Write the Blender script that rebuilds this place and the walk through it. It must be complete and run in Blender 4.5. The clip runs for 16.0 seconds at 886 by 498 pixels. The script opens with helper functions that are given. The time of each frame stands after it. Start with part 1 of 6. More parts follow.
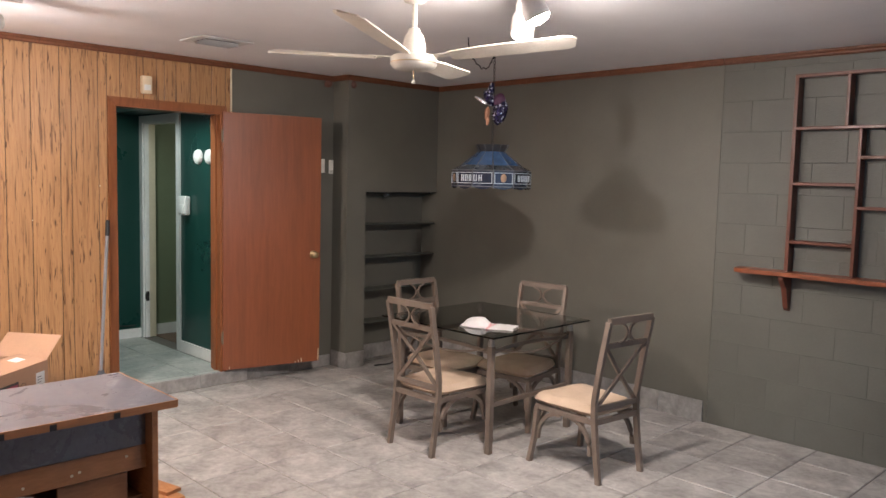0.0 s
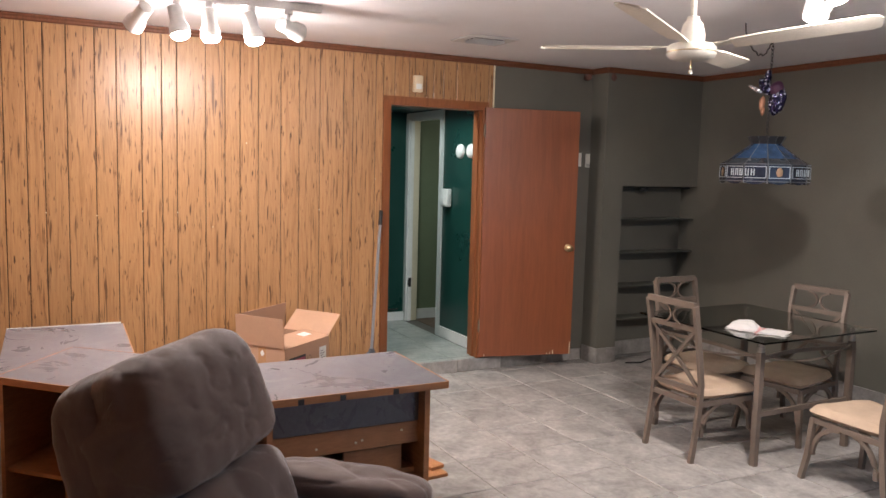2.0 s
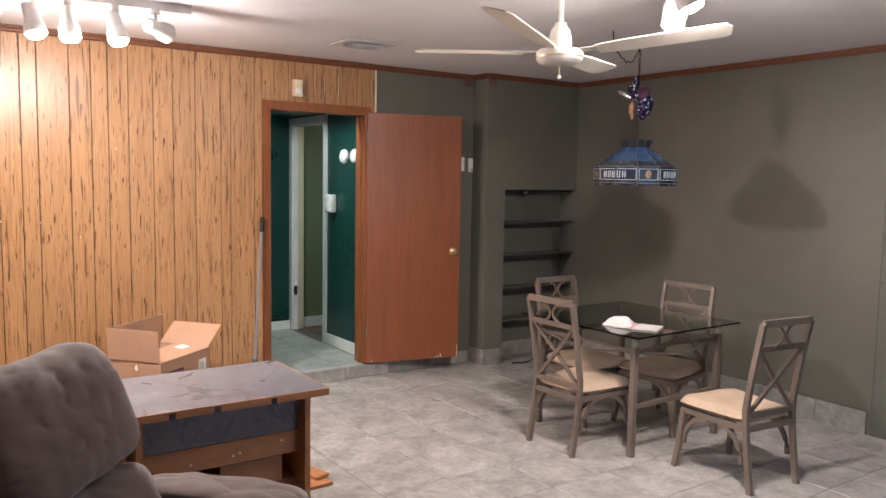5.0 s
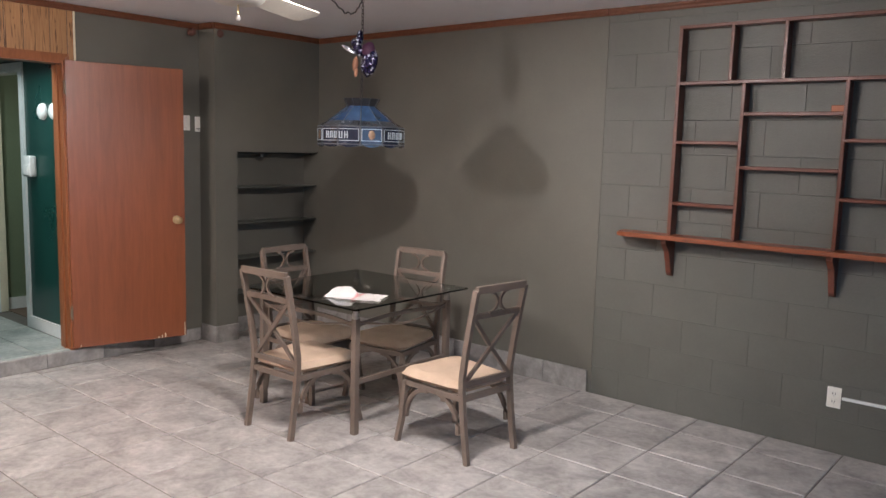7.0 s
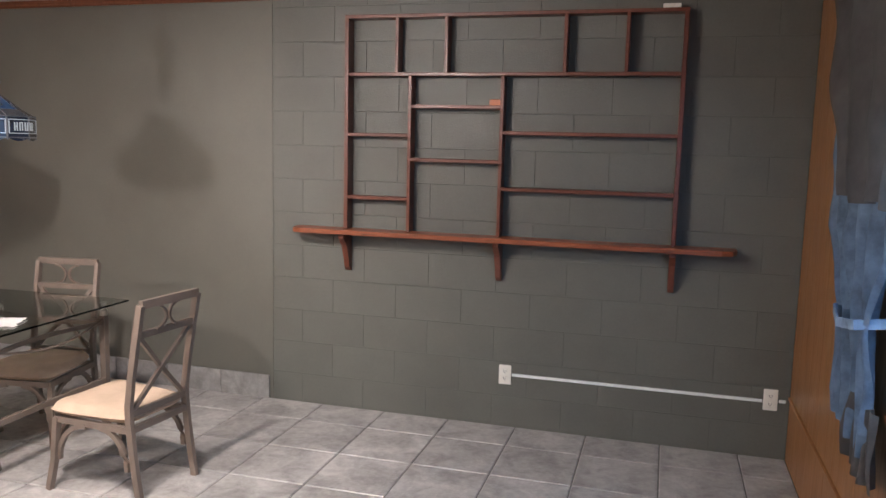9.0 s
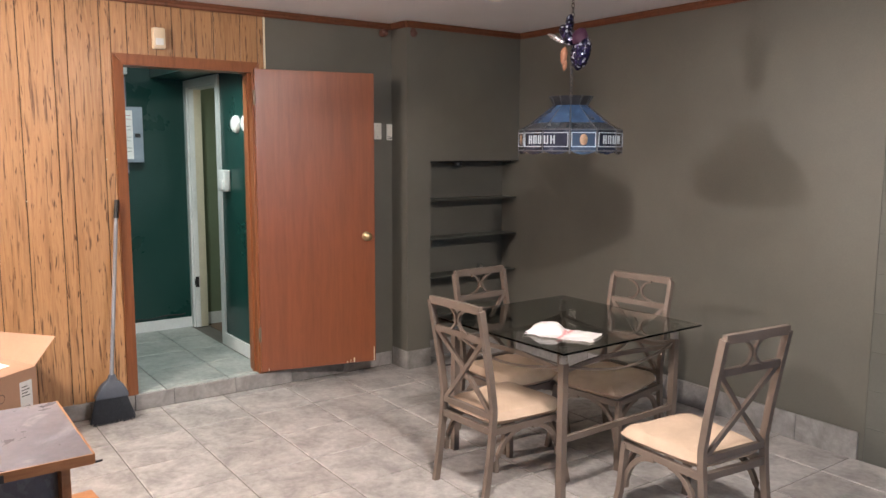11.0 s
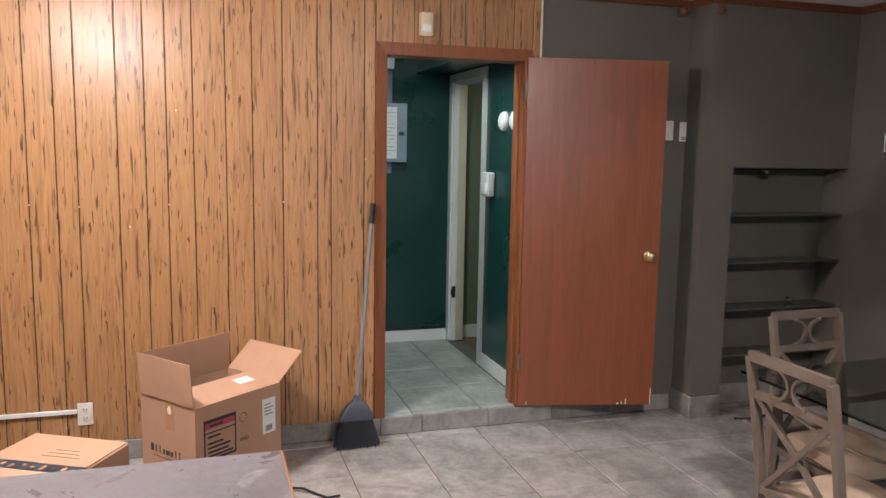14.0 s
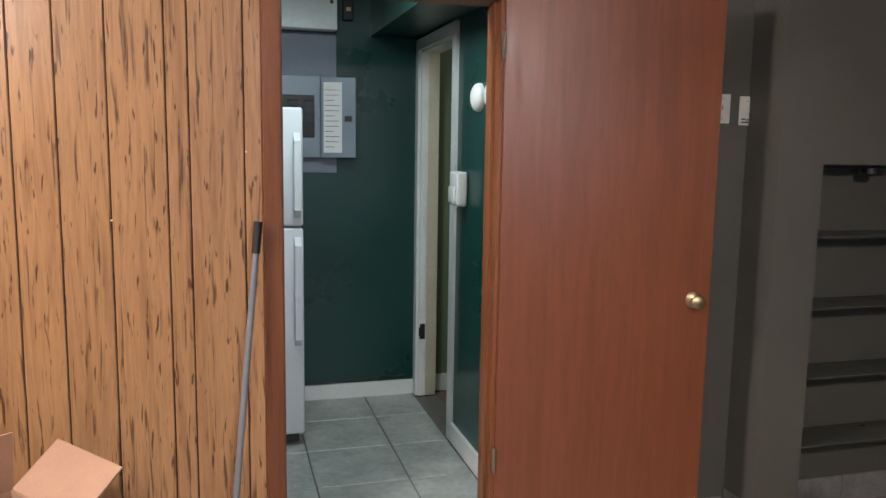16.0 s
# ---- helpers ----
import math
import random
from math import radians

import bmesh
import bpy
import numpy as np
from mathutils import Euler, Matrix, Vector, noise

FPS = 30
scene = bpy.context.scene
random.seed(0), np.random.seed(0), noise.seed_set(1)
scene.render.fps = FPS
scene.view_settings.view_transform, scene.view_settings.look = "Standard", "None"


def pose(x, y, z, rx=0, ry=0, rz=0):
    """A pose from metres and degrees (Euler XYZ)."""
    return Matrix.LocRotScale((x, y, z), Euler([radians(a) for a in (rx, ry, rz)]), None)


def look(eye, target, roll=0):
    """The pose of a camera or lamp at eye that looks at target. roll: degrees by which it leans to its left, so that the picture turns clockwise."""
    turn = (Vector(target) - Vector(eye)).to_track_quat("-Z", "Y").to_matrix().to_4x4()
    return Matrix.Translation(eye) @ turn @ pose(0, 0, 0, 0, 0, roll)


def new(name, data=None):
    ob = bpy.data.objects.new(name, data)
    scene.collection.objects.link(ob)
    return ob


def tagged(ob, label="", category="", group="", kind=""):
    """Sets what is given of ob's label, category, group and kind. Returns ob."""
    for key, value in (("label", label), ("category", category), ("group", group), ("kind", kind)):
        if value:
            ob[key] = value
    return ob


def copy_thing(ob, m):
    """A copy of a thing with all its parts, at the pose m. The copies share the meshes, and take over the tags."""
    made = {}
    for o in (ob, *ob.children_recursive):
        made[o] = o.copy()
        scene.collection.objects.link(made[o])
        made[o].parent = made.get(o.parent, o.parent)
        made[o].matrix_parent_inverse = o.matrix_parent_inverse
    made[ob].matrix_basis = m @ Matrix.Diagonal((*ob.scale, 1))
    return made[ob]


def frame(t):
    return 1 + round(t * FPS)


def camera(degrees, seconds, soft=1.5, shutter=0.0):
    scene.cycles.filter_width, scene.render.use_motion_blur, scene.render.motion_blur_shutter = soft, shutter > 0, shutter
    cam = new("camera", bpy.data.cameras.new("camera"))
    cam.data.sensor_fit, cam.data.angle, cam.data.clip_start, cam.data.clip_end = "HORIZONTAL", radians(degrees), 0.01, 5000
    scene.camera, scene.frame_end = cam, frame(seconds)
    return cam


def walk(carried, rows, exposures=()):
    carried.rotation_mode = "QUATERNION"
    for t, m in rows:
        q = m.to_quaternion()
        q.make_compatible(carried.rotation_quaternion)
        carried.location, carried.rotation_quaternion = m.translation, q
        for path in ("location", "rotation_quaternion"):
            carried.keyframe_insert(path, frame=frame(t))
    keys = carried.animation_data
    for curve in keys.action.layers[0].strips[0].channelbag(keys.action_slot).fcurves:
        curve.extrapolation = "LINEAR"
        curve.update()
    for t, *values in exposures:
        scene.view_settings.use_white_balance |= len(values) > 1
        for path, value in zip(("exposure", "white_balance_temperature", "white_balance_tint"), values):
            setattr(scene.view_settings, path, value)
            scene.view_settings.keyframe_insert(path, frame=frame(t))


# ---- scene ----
cam = camera(58.9, 16.0)
PATH = [
    (0, (0.36, 0.508, 1.648), (-1.061, 1.904, 1.473), 1.4),
    (0.5, (0.339, 0.49, 1.645), (-1.189, 1.765, 1.452), 1.5),
    (1, (0.331, 0.455, 1.642), (-1.291, 1.608, 1.439), 1.6),
    (1.5, (0.32, 0.416, 1.643), (-1.383, 1.445, 1.436), 1.6),
    (2, (0.305, 0.399, 1.645), (-1.467, 1.304, 1.439), 1.5),
    (2.5, (0.293, 0.376, 1.645), (-1.527, 1.181, 1.441), 1.6),
    (3, (0.284, 0.382, 1.641), (-1.564, 1.119, 1.437), 1.5),
    (3.2, (0.280, 0.400, 1.638), (-1.567, 1.140, 1.434), 1.5),
    (5.3, (0.358, 0.493, 1.627), (-1.215, 1.714, 1.436), 1.2),
    (5.5, (0.372, 0.522, 1.621), (-1.157, 1.795, 1.422), 1.4),
    (6, (0.36, 0.694, 1.598), (-1.073, 2.073, 1.387), 1.2),
    (6.5, (0.317, 0.93, 1.599), (-1.054, 2.368, 1.372), 1.4),
    (7, (0.337, 1.027, 1.607), (-0.934, 2.55, 1.351), 1.6),
    (7.5, (0.38, 1.056, 1.616), (-0.72, 2.705, 1.349), 1.7),
    (8, (0.343, 1.093, 1.615), (-0.457, 2.907, 1.35), 1.7),
    (8.2, (0.323, 1.100, 1.607), (-0.343, 2.969, 1.350), 1.7),
    (8.73, (0.235, 1.17, 1.612), (-0.268, 3.088, 1.354), 1.5),
    (9.25, (0.09, 1.3, 1.625), (-0.546, 3.179, 1.367), 1.2),
    (9.78, (-0.06, 1.43, 1.64), (-0.997, 3.178, 1.382), 0.9),
    (10.3, (-0.172, 1.544, 1.650), (-1.446, 3.063, 1.392), 0.5),
    (10.5, (-0.202, 1.559, 1.646), (-1.59, 2.975, 1.388), 0.0),
    (11, (-0.247, 1.514, 1.624), (-1.858, 2.672, 1.369), 0.2),
    (11.5, (-0.267, 1.494, 1.636), (-2.011, 2.438, 1.377), 0.3),
    (12, (-0.292, 1.462, 1.644), (-2.111, 2.258, 1.404), 0.4),
    (12.5, (-0.389, 1.438, 1.623), (-2.254, 2.12, 1.384), 1.0),
    (13, (-0.583, 1.472, 1.631), (-2.459, 2.122, 1.391), 0.9),
    (13.5, (-0.766, 1.563, 1.623), (-2.645, 2.2, 1.37), 0.9),
    (14, (-1.008, 1.771, 1.622), (-2.903, 2.358, 1.364), 1.0),
    (14.5, (-1.29, 1.965, 1.596), (-3.193, 2.521, 1.332), 0.9),
    (15, (-1.66, 2.144, 1.599), (-3.566, 2.686, 1.332), 0.9),
    (15.5, (-2.002, 2.38, 1.599), (-3.909, 2.923, 1.334), 0.9),
    (16, (-2.413, 2.543, 1.586), (-4.322, 3.079, 1.321), 0.9),
]
walk(cam, [(t, look(eye, target, roll)) for t, eye, target, roll in PATH],
     exposures=[(0, -0.34, 6500, 10), (2, -0.42, 6400, 10), (3, -0.45, 6400, 10), (5.5, -0.28, 6350, 10), (6.5, -0.28, 6200, 10), (8, 0.0, 6150, 10),
                (10.5, 0.12, 6500, 10), (11.5, -0.2, 6400, 10), (12.5, -0.4, 6350, 10), (14, -0.52, 6250, 10), (16, -0.55, 6150, 10)])

# ---- world and lights ----
world = bpy.data.worlds.new("world")
scene.world = world
world.use_nodes = True
world.node_tree.nodes["Background"].inputs[0].default_value = (0.75, 0.82, 1.0, 1)
world.node_tree.nodes["Background"].inputs[1].default_value = 0.02

WARM, NEUTRAL, COOL = (1.0, 0.93, 0.91), (1.0, 0.91, 0.88), (0.95, 0.94, 1.0)


def lamp(name, kind, where, power, colour, size=0.04, target=None, cone=None):
    data = bpy.data.lights.new(name, kind)
    data.energy, data.color = power, colour
    if kind == "AREA":
        data.shape, data.size, data.size_y = "RECTANGLE", size[0], size[1]
    else:
        data.shadow_soft_size = size
    if cone:
        data.spot_size, data.spot_blend = radians(cone), 0.6
    ob = new(name, data)
    ob.matrix_world = look(where, target) if target else Matrix.Translation(where)
    return ob


# spotlight heads: place, aim, whether lit, watts
HEADS = [
    ((-4.02, 0.86), (-4.7, 0.55, 1.9), False, 0),
    ((-4.00, 1.03), (-3.82, 1.16, 1.6), True, 28),
    ((-3.98, 1.19), (-3.92, 1.24, 1.6), True, 28),
    ((-3.96, 1.40), (-3.78, 1.54, 1.6), True, 28),
    ((-3.95, 1.60), (-4.2, 2.0, 2.3), False, 0),
    ((-1.93, 3.22), (-2.2, 3.5, 1.9), False, 0),
    ((-1.83, 3.11), (-2.5, 3.78, 1.5), True, 158),
    ((-1.67, 2.94), (-1.42, 3.24, 1.55), True, 32),
]
for (hx, hy), aim, lit, watts in HEADS:
    if lit:
        way = (Vector(aim) - Vector((hx, hy, 2.375))).normalized()
        eye = Vector((hx, hy, 2.375)) + way * 0.135
        if hx < -3:
            lamp("spot_light", "SPOT", eye, watts, WARM, 0.04, eye + way, 124)
        else:
            lamp("spot_light", "SPOT", eye, watts, NEUTRAL if hy > 3 else COOL, 0.04, eye + way, 118 if hy > 3 else 96)
# the frosted bulbs stand proud of their heads and light the ceiling too
for (hx, hy), aim, lit, watts in HEADS:
    if lit:
        way = (Vector(aim) - Vector((hx, hy, 2.375))).normalized()
        lamp("bulb_light", "POINT", Vector((hx, hy, 2.375)) + way * 0.15, 27.0 if hx < -3 else 11.0, NEUTRAL, 0.045)
        lamp("spot_back_light", "POINT", Vector((hx, hy, 2.375)) - way * 0.085, 4.0, NEUTRAL, 0.03)
lamp("window_light", "AREA", (0.90, 3.08, 1.43), 24, (0.34, 0.62, 1.0), (1.1, 1.1), (-0.3, 3.9, -0.4))
lamp("hall_light", "AREA", (-5.50, 2.85, 2.42), 24, (0.88, 1.0, 0.97), (0.2, 0.5), (-5.55, 3.15, 0))
lamp("far_room_light", "POINT", (-6.2, 5.0, 2.2), 18, (1.0, 0.95, 0.8), 0.1)

# ---- materials ----


def material(name):
    m = bpy.data.materials.new(name)
    m.use_nodes = True
    return m, m.node_tree.nodes, m.node_tree.links, m.node_tree.nodes["Principled BSDF"]


def coords(n, l, scale=(1, 1, 1), jitter=0.0, space="Object"):
    tc = n.new("ShaderNodeTexCoord")
    mp = n.new("ShaderNodeMapping")
    mp.inputs["Scale"].default_value = scale
    l.new(tc.outputs[space], mp.inputs["Vector"])
    if jitter:
        info = n.new("ShaderNodeObjectInfo")
        mul = n.new("ShaderNodeVectorMath")
        mul.operation = "SCALE"
        comb = n.new("ShaderNodeCombineXYZ")
        for a, f in zip("XYZ", (1.0, 0.73, 0.41)):
            mm = n.new("ShaderNodeMath")
            mm.operation = "MULTIPLY"
            mm.inputs[1].default_value = f
            l.new(info.outputs["Random"], mm.inputs[0])
            l.new(mm.outputs[0], comb.inputs[a])
        mul.inputs["Scale"].default_value = jitter
        l.new(comb.outputs[0], mul.inputs[0])
        l.new(mul.outputs[0], mp.inputs["Location"])
    return mp.outputs[0]


def noise_tex(n, l, vec, scale, detail=4, rough=0.55, distort=0.0):
    t = n.new("ShaderNodeTexNoise")
    t.inputs["Scale"].default_value, t.inputs["Detail"].default_value = scale, detail
    t.inputs["Roughness"].default_value, t.inputs["Distortion"].default_value = rough, distort
    l.new(vec, t.inputs["Vector"])
    return t.outputs["Fac"]


def ramp(n, l, fac, stops):
    r = n.new("ShaderNodeValToRGB")
    e = r.color_ramp.elements
    while len(e) < len(stops):
        e.new(0.5)
    for k, (p, c) in enumerate(stops):
        e[k].position = p
        e[k].color = (*c, 1) if not isinstance(c, (int, float)) else (c, c, c, 1)
    l.new(fac, r.inputs[0])
    return r.outputs[0]


def mix(n, l, a, b, fac, mode="MIX"):
    m = n.new("ShaderNodeMix")
    m.data_type, m.blend_type = "RGBA", mode
    for sock, v in ((m.inputs[0], fac), (m.inputs[6], a), (m.inputs[7], b)):
        if isinstance(v, (int, float)):
            sock.default_value = v
        elif isinstance(v, tuple):
            sock.default_value = (*v, 1)
        else:
            l.new(v, sock)
    return m.outputs[2]


def bump(n, l, b, height, strength=0.2, dist=0.01):
    bp = n.new("ShaderNodeBump")
    bp.inputs["Strength"].default_value, bp.inputs["Distance"].default_value = strength, dist
    l.new(height, bp.inputs["Height"])
    l.new(bp.outputs[0], b.inputs["Normal"])


def surface(name, colour, rough=0.5, metal=0.0, vary=0.12, scale=6.0, grain=60.0, relief=0.1, dist=0.003, space="Object", jitter=0.0, spec=0.5):
    """Paint, plastic, metal, card or cloth: two scales of variation and a fine relief."""
    m, n, l, b = material(name)
    v = coords(n, l, (1, 1, 1), jitter, space)
    big = noise_tex(n, l, v, scale, 5, 0.6)
    fine = noise_tex(n, l, v, grain, 3, 0.6)
    lo, hi = tuple(c * (1 - vary) for c in colour), tuple(min(1, c * (1 + vary)) for c in colour)
    c1 = ramp(n, l, big, [(0.3, lo), (0.7, hi)])
    c2 = mix(n, l, c1, ramp(n, l, fine, [(0.35, 0.88), (0.65, 1.0)]), 0.6, "MULTIPLY")
    l.new(c2, b.inputs["Base Color"])
    b.inputs["Metallic"].default_value = metal
    b.inputs["Specular IOR Level"].default_value = spec
    rr = ramp(n, l, big, [(0.3, max(0.02, rough - 0.08)), (0.7, min(1, rough + 0.08))])
    l.new(rr, b.inputs["Roughness"])
    if relief:
        bump(n, l, b, fine, relief, dist)
    return m


def wood(name, pale, mid, dark, rough=0.35, along=(18, 18, 1.1), knots=True, jitter=7.0, tone=0.12, knot_strength=0.85):
    """Grain along local z (along sets the squeeze), dark flecks and a tone for each board."""
    m, n, l, b = material(name)
    v = coords(n, l, along, jitter)
    g1 = noise_tex(n, l, v, 1.3, 6, 0.62, 0.8)
    g2 = noise_tex(n, l, v, 6.0, 5, 0.7, 0.3)
    c = ramp(n, l, g1, [(0.28, mid), (0.5, pale), (0.72, mid)])
    c = mix(n, l, c, ramp(n, l, g2, [(0.35, 0.72), (0.62, 1.0)]), 0.55, "MULTIPLY")
    if knots:
        v2 = coords(n, l, tuple(a * f for a, f in zip(along, (3.3, 3.3, 3.4))), jitter * 1.7)
        k = noise_tex(n, l, v2, 1.0, 3, 0.5, 0.6)
        v3 = coords(n, l, tuple(a * f for a, f in zip(along, (4.2, 4.2, 9.0))), jitter * 2.3)
        k2 = noise_tex(n, l, v3, 1.0, 2, 0.5, 0.4)
        both = n.new("ShaderNodeMath")
        both.operation = "MAXIMUM"
        l.new(ramp(n, l, k, [(0.59, 0.0), (0.69, 0.85)]), both.inputs[0])
        l.new(ramp(n, l, k2, [(0.635, 0.0), (0.705, 0.95)]), both.inputs[1])
        kk = both.outputs[0]
        mk = n.new("ShaderNodeMath")
        mk.operation = "MULTIPLY"
        mk.inputs[1].default_value = knot_strength
        l.new(kk, mk.inputs[0])
        c = mix(n, l, c, dark, mk.outputs[0])
    info = n.new("ShaderNodeObjectInfo")
    tn = ramp(n, l, info.outputs["Random"], [(0.0, 1 - tone), (1.0, 1.0)])
    c = mix(n, l, c, tn, 1.0, "MULTIPLY")
    l.new(c, b.inputs["Base Color"])
    l.new(ramp(n, l, g2, [(0.3, rough + 0.1), (0.7, rough - 0.06)]), b.inputs["Roughness"])
    bump(n, l, b, g2, 0.12, 0.002)
    return m


def tile_material(name, light, dark, rough=0.32):
    """Mottled ceramic, each tile with its own part of the mottling."""
    m, n, l, b = material(name)
    v = coords(n, l, (1, 1, 1), 11.0)
    a = noise_tex(n, l, v, 5.5, 6, 0.68, 0.5)
    f = noise_tex(n, l, v, 26, 5, 0.7)
    c = ramp(n, l, a, [(0.32, dark), (0.62, light)])
    c = mix(n, l, c, ramp(n, l, f, [(0.35, 0.74), (0.62, 1.0)]), 0.75, "MULTIPLY")
    info = n.new("ShaderNodeObjectInfo")
    c = mix(n, l, c, ramp(n, l, info.outputs["Random"], [(0, 0.88), (1, 1.0)]), 1.0, "MULTIPLY")
    l.new(c, b.inputs["Base Color"])
    l.new(ramp(n, l, f, [(0.3, rough + 0.14), (0.7, rough)]), b.inputs["Roughness"])
    bump(n, l, b, a, 0.12, 0.004)
    return m


def glass_material(name, tint, rough=0.02):
    m, n, l, b = material(name)
    b.inputs["Base Color"].default_value = (*tint, 1)
    b.inputs["Transmission Weight"].default_value = 1.0
    b.inputs["Roughness"].default_value, b.inputs["IOR"].default_value = rough, 1.5
    return m


def glow(name, colour, strength):
    m, n, l, b = material(name)
    b.inputs["Base Color"].default_value = (0.9, 0.9, 0.9, 1)
    b.inputs["Emission Color"].default_value = (*colour, 1)
    b.inputs["Emission Strength"].default_value = strength
    return m


PANEL = wood("honey_panel_wood", (0.46, 0.249, 0.112), (0.30, 0.143, 0.058), (0.055, 0.018, 0.006), 0.34, knot_strength=0.95)
SOUTHWOOD = wood("glossy_red_brown_panel", (0.35, 0.185, 0.098), (0.305, 0.152, 0.078), (0.06, 0.02, 0.01), 0.24, (5, 5, 0.4), True, 7.0, 0.08, 0.3)
EASTWOOD = wood("orange_brown_panel_wood", (0.30, 0.135, 0.045), (0.22, 0.09, 0.028), (0.06, 0.022, 0.01), 0.33, (14, 14, 0.9), True, 7.0, 0.1, 0.35)
TRIM = wood("stained_trim_wood", (0.27, 0.092, 0.031), (0.19, 0.06, 0.019), (0.08, 0.025, 0.01), 0.4, knots=False)
CEILTRIM = wood("dark_trim_wood", (0.17, 0.055, 0.022), (0.11, 0.035, 0.014), (0.05, 0.02, 0.01), 0.45, knots=False)
DOORWOOD = wood("red_brown_door_veneer", (0.228, 0.069, 0.027), (0.20, 0.059, 0.023), (0.09, 0.03, 0.014), 0.34, (7.0, 7.0, 0.5), True, 0, 0, 0.15)
SHELFWOOD = wood("dark_red_shelf_wood", (0.15, 0.042, 0.022), (0.085, 0.024, 0.013), (0.03, 0.01, 0.006), 0.34, (20, 20, 20), False)
LEDGEWOOD = wood("red_ledge_wood", (0.30, 0.085, 0.035), (0.20, 0.055, 0.022), (0.06, 0.02, 0.01), 0.34, (2, 25, 25), True)
WALLPAINT = surface("dark_olive_paint", (0.124, 0.1175, 0.096), 0.5, 0, 0.10, 2.2, 140, 0.10, 0.002)
BLOCKPAINT = surface("painted_block", (0.105, 0.1035, 0.087), 0.5, 0, 0.10, 3.0, 90, 0.30, 0.004, jitter=5.0)
GROOVE = surface("groove_shadow_brown", (0.022, 0.009, 0.005), 0.7)
CEILING = surface("ceiling_plaster", (0.84, 0.82, 0.83), 0.75, 0, 0.05, 1.2, 180, 0.12, 0.003)
TILE = tile_material("floor_tile", (0.475, 0.445, 0.415), (0.24, 0.222, 0.205))
HALLTILE = tile_material("hall_tile", (0.42, 0.45, 0.42), (0.26, 0.30, 0.28), 0.3)
BASETILE = tile_material("base_tile", (0.36, 0.34, 0.32), (0.20, 0.19, 0.18))
NICHESHELF = surface("dark_shelf_paint", (0.075, 0.077, 0.063), 0.35, 0, 0.12, 9, 90, 0.04)
OLDPLASTIC = surface("yellowed_plastic", (0.70, 0.58, 0.40), 0.4, 0, 0.05, 9, 80, 0.0)
GROUT = surface("grout", (0.15, 0.138, 0.122), 0.9, 0, 0.15, 8, 120, 0.2)
GREEN = surface("dark_green_paint", (0.007, 0.047, 0.038), 0.32, 0, 0.08, 2, 90, 0.0)
OLIVE = surface("olive_green_paint", (0.16, 0.20, 0.125), 0.5, 0, 0.08, 2, 90, 0.06, 0.002)
WHITE = surface("white_gloss_paint", (0.74, 0.76, 0.74), 0.35, 0, 0.05, 5, 60, 0.05, 0.002)
CREAM = surface("cream_paint", (0.72, 0.66, 0.50), 0.4, 0, 0.05, 5, 60, 0.05, 0.002)
PLASTIC = surface("ivory_plastic", (0.75, 0.72, 0.64), 0.35, 0, 0.04, 9, 80, 0.0)
BROWNFLOOR = surface("brown_carpet", (0.16, 0.11, 0.08), 0.9, 0, 0.2, 8, 200, 0.4)

# ---- mesh helpers ----


def mesh_of(bm, name, mat):
    me = bpy.data.meshes.new(name)
    bm.normal_update()
    bm.to_mesh(me)
    bm.free()
    for m in mat if isinstance(mat, (list, tuple)) else [mat]:
        me.materials.append(m)
    return me


def smooth(me, angle=40):
    for p in me.polygons:
        p.use_smooth = True
    me.set_sharp_from_angle(angle=radians(angle))
    return me


def part(name, bm, mat, parent=None, label="", soft=False, m=None):
    """One mesh object, under a thing or a part."""
    me = mesh_of(bm, name, mat)
    if soft:
        smooth(me)
    ob = new(name, me)
    ob.parent = parent
    if m is not None:
        ob.matrix_basis = m
    if label:
        tagged(ob, label)
    return ob


def piece(name, me, parent, x, y, z, rz=0.0):
    ob = new(name, me)
    ob.parent = parent
    ob.location, ob.rotation_euler = (x, y, z), (0, 0, rz)
    return ob


def thing(name, label, category, m=None, group="", kind=""):
    ob = new(name)
    ob.empty_display_size = 0.1
    if m is not None:
        ob.matrix_basis = m
    return tagged(ob, label, category, group, kind)


def hull(bm, pts8):
    v = [bm.verts.new(p) for p in pts8]
    for f in ((0, 3, 2, 1), (4, 5, 6, 7), (0, 1, 5, 4), (1, 2, 6, 5), (2, 3, 7, 6), (3, 0, 4, 7)):
        bm.faces.new([v[i] for i in f])
    return v


def box(bm, x0, x1, y0, y1, z0, z1, m=None):
    pts = [Vector(p) for p in ((x0, y0, z0), (x1, y0, z0), (x1, y1, z0), (x0, y1, z0), (x0, y0, z1), (x1, y0, z1), (x1, y1, z1), (x0, y1, z1))]
    return hull(bm, [m @ p for p in pts] if m is not None else pts)


def boxes(*specs):
    bm = bmesh.new()
    for s in specs:
        box(bm, *s)
    return bm


def rounded(x0, x1, y0, y1, z0, z1, r=0.004, seg=2):
    bm = boxes((x0, x1, y0, y1, z0, z1))
    bmesh.ops.bevel(bm, geom=bm.edges[:], offset=r, segments=seg, affect="EDGES", profile=0.5)
    return bm


def prism(bm, poly, z0, z1):
    lo, hi = [bm.verts.new((x, y, z0)) for x, y in poly], [bm.verts.new((x, y, z1)) for x, y in poly]
    bm.faces.new(lo[::-1]), bm.faces.new(hi)
    k = len(poly)
    for i in range(k):
        bm.faces.new((lo[i], lo[(i + 1) % k], hi[(i + 1) % k], hi[i]))
    return bm


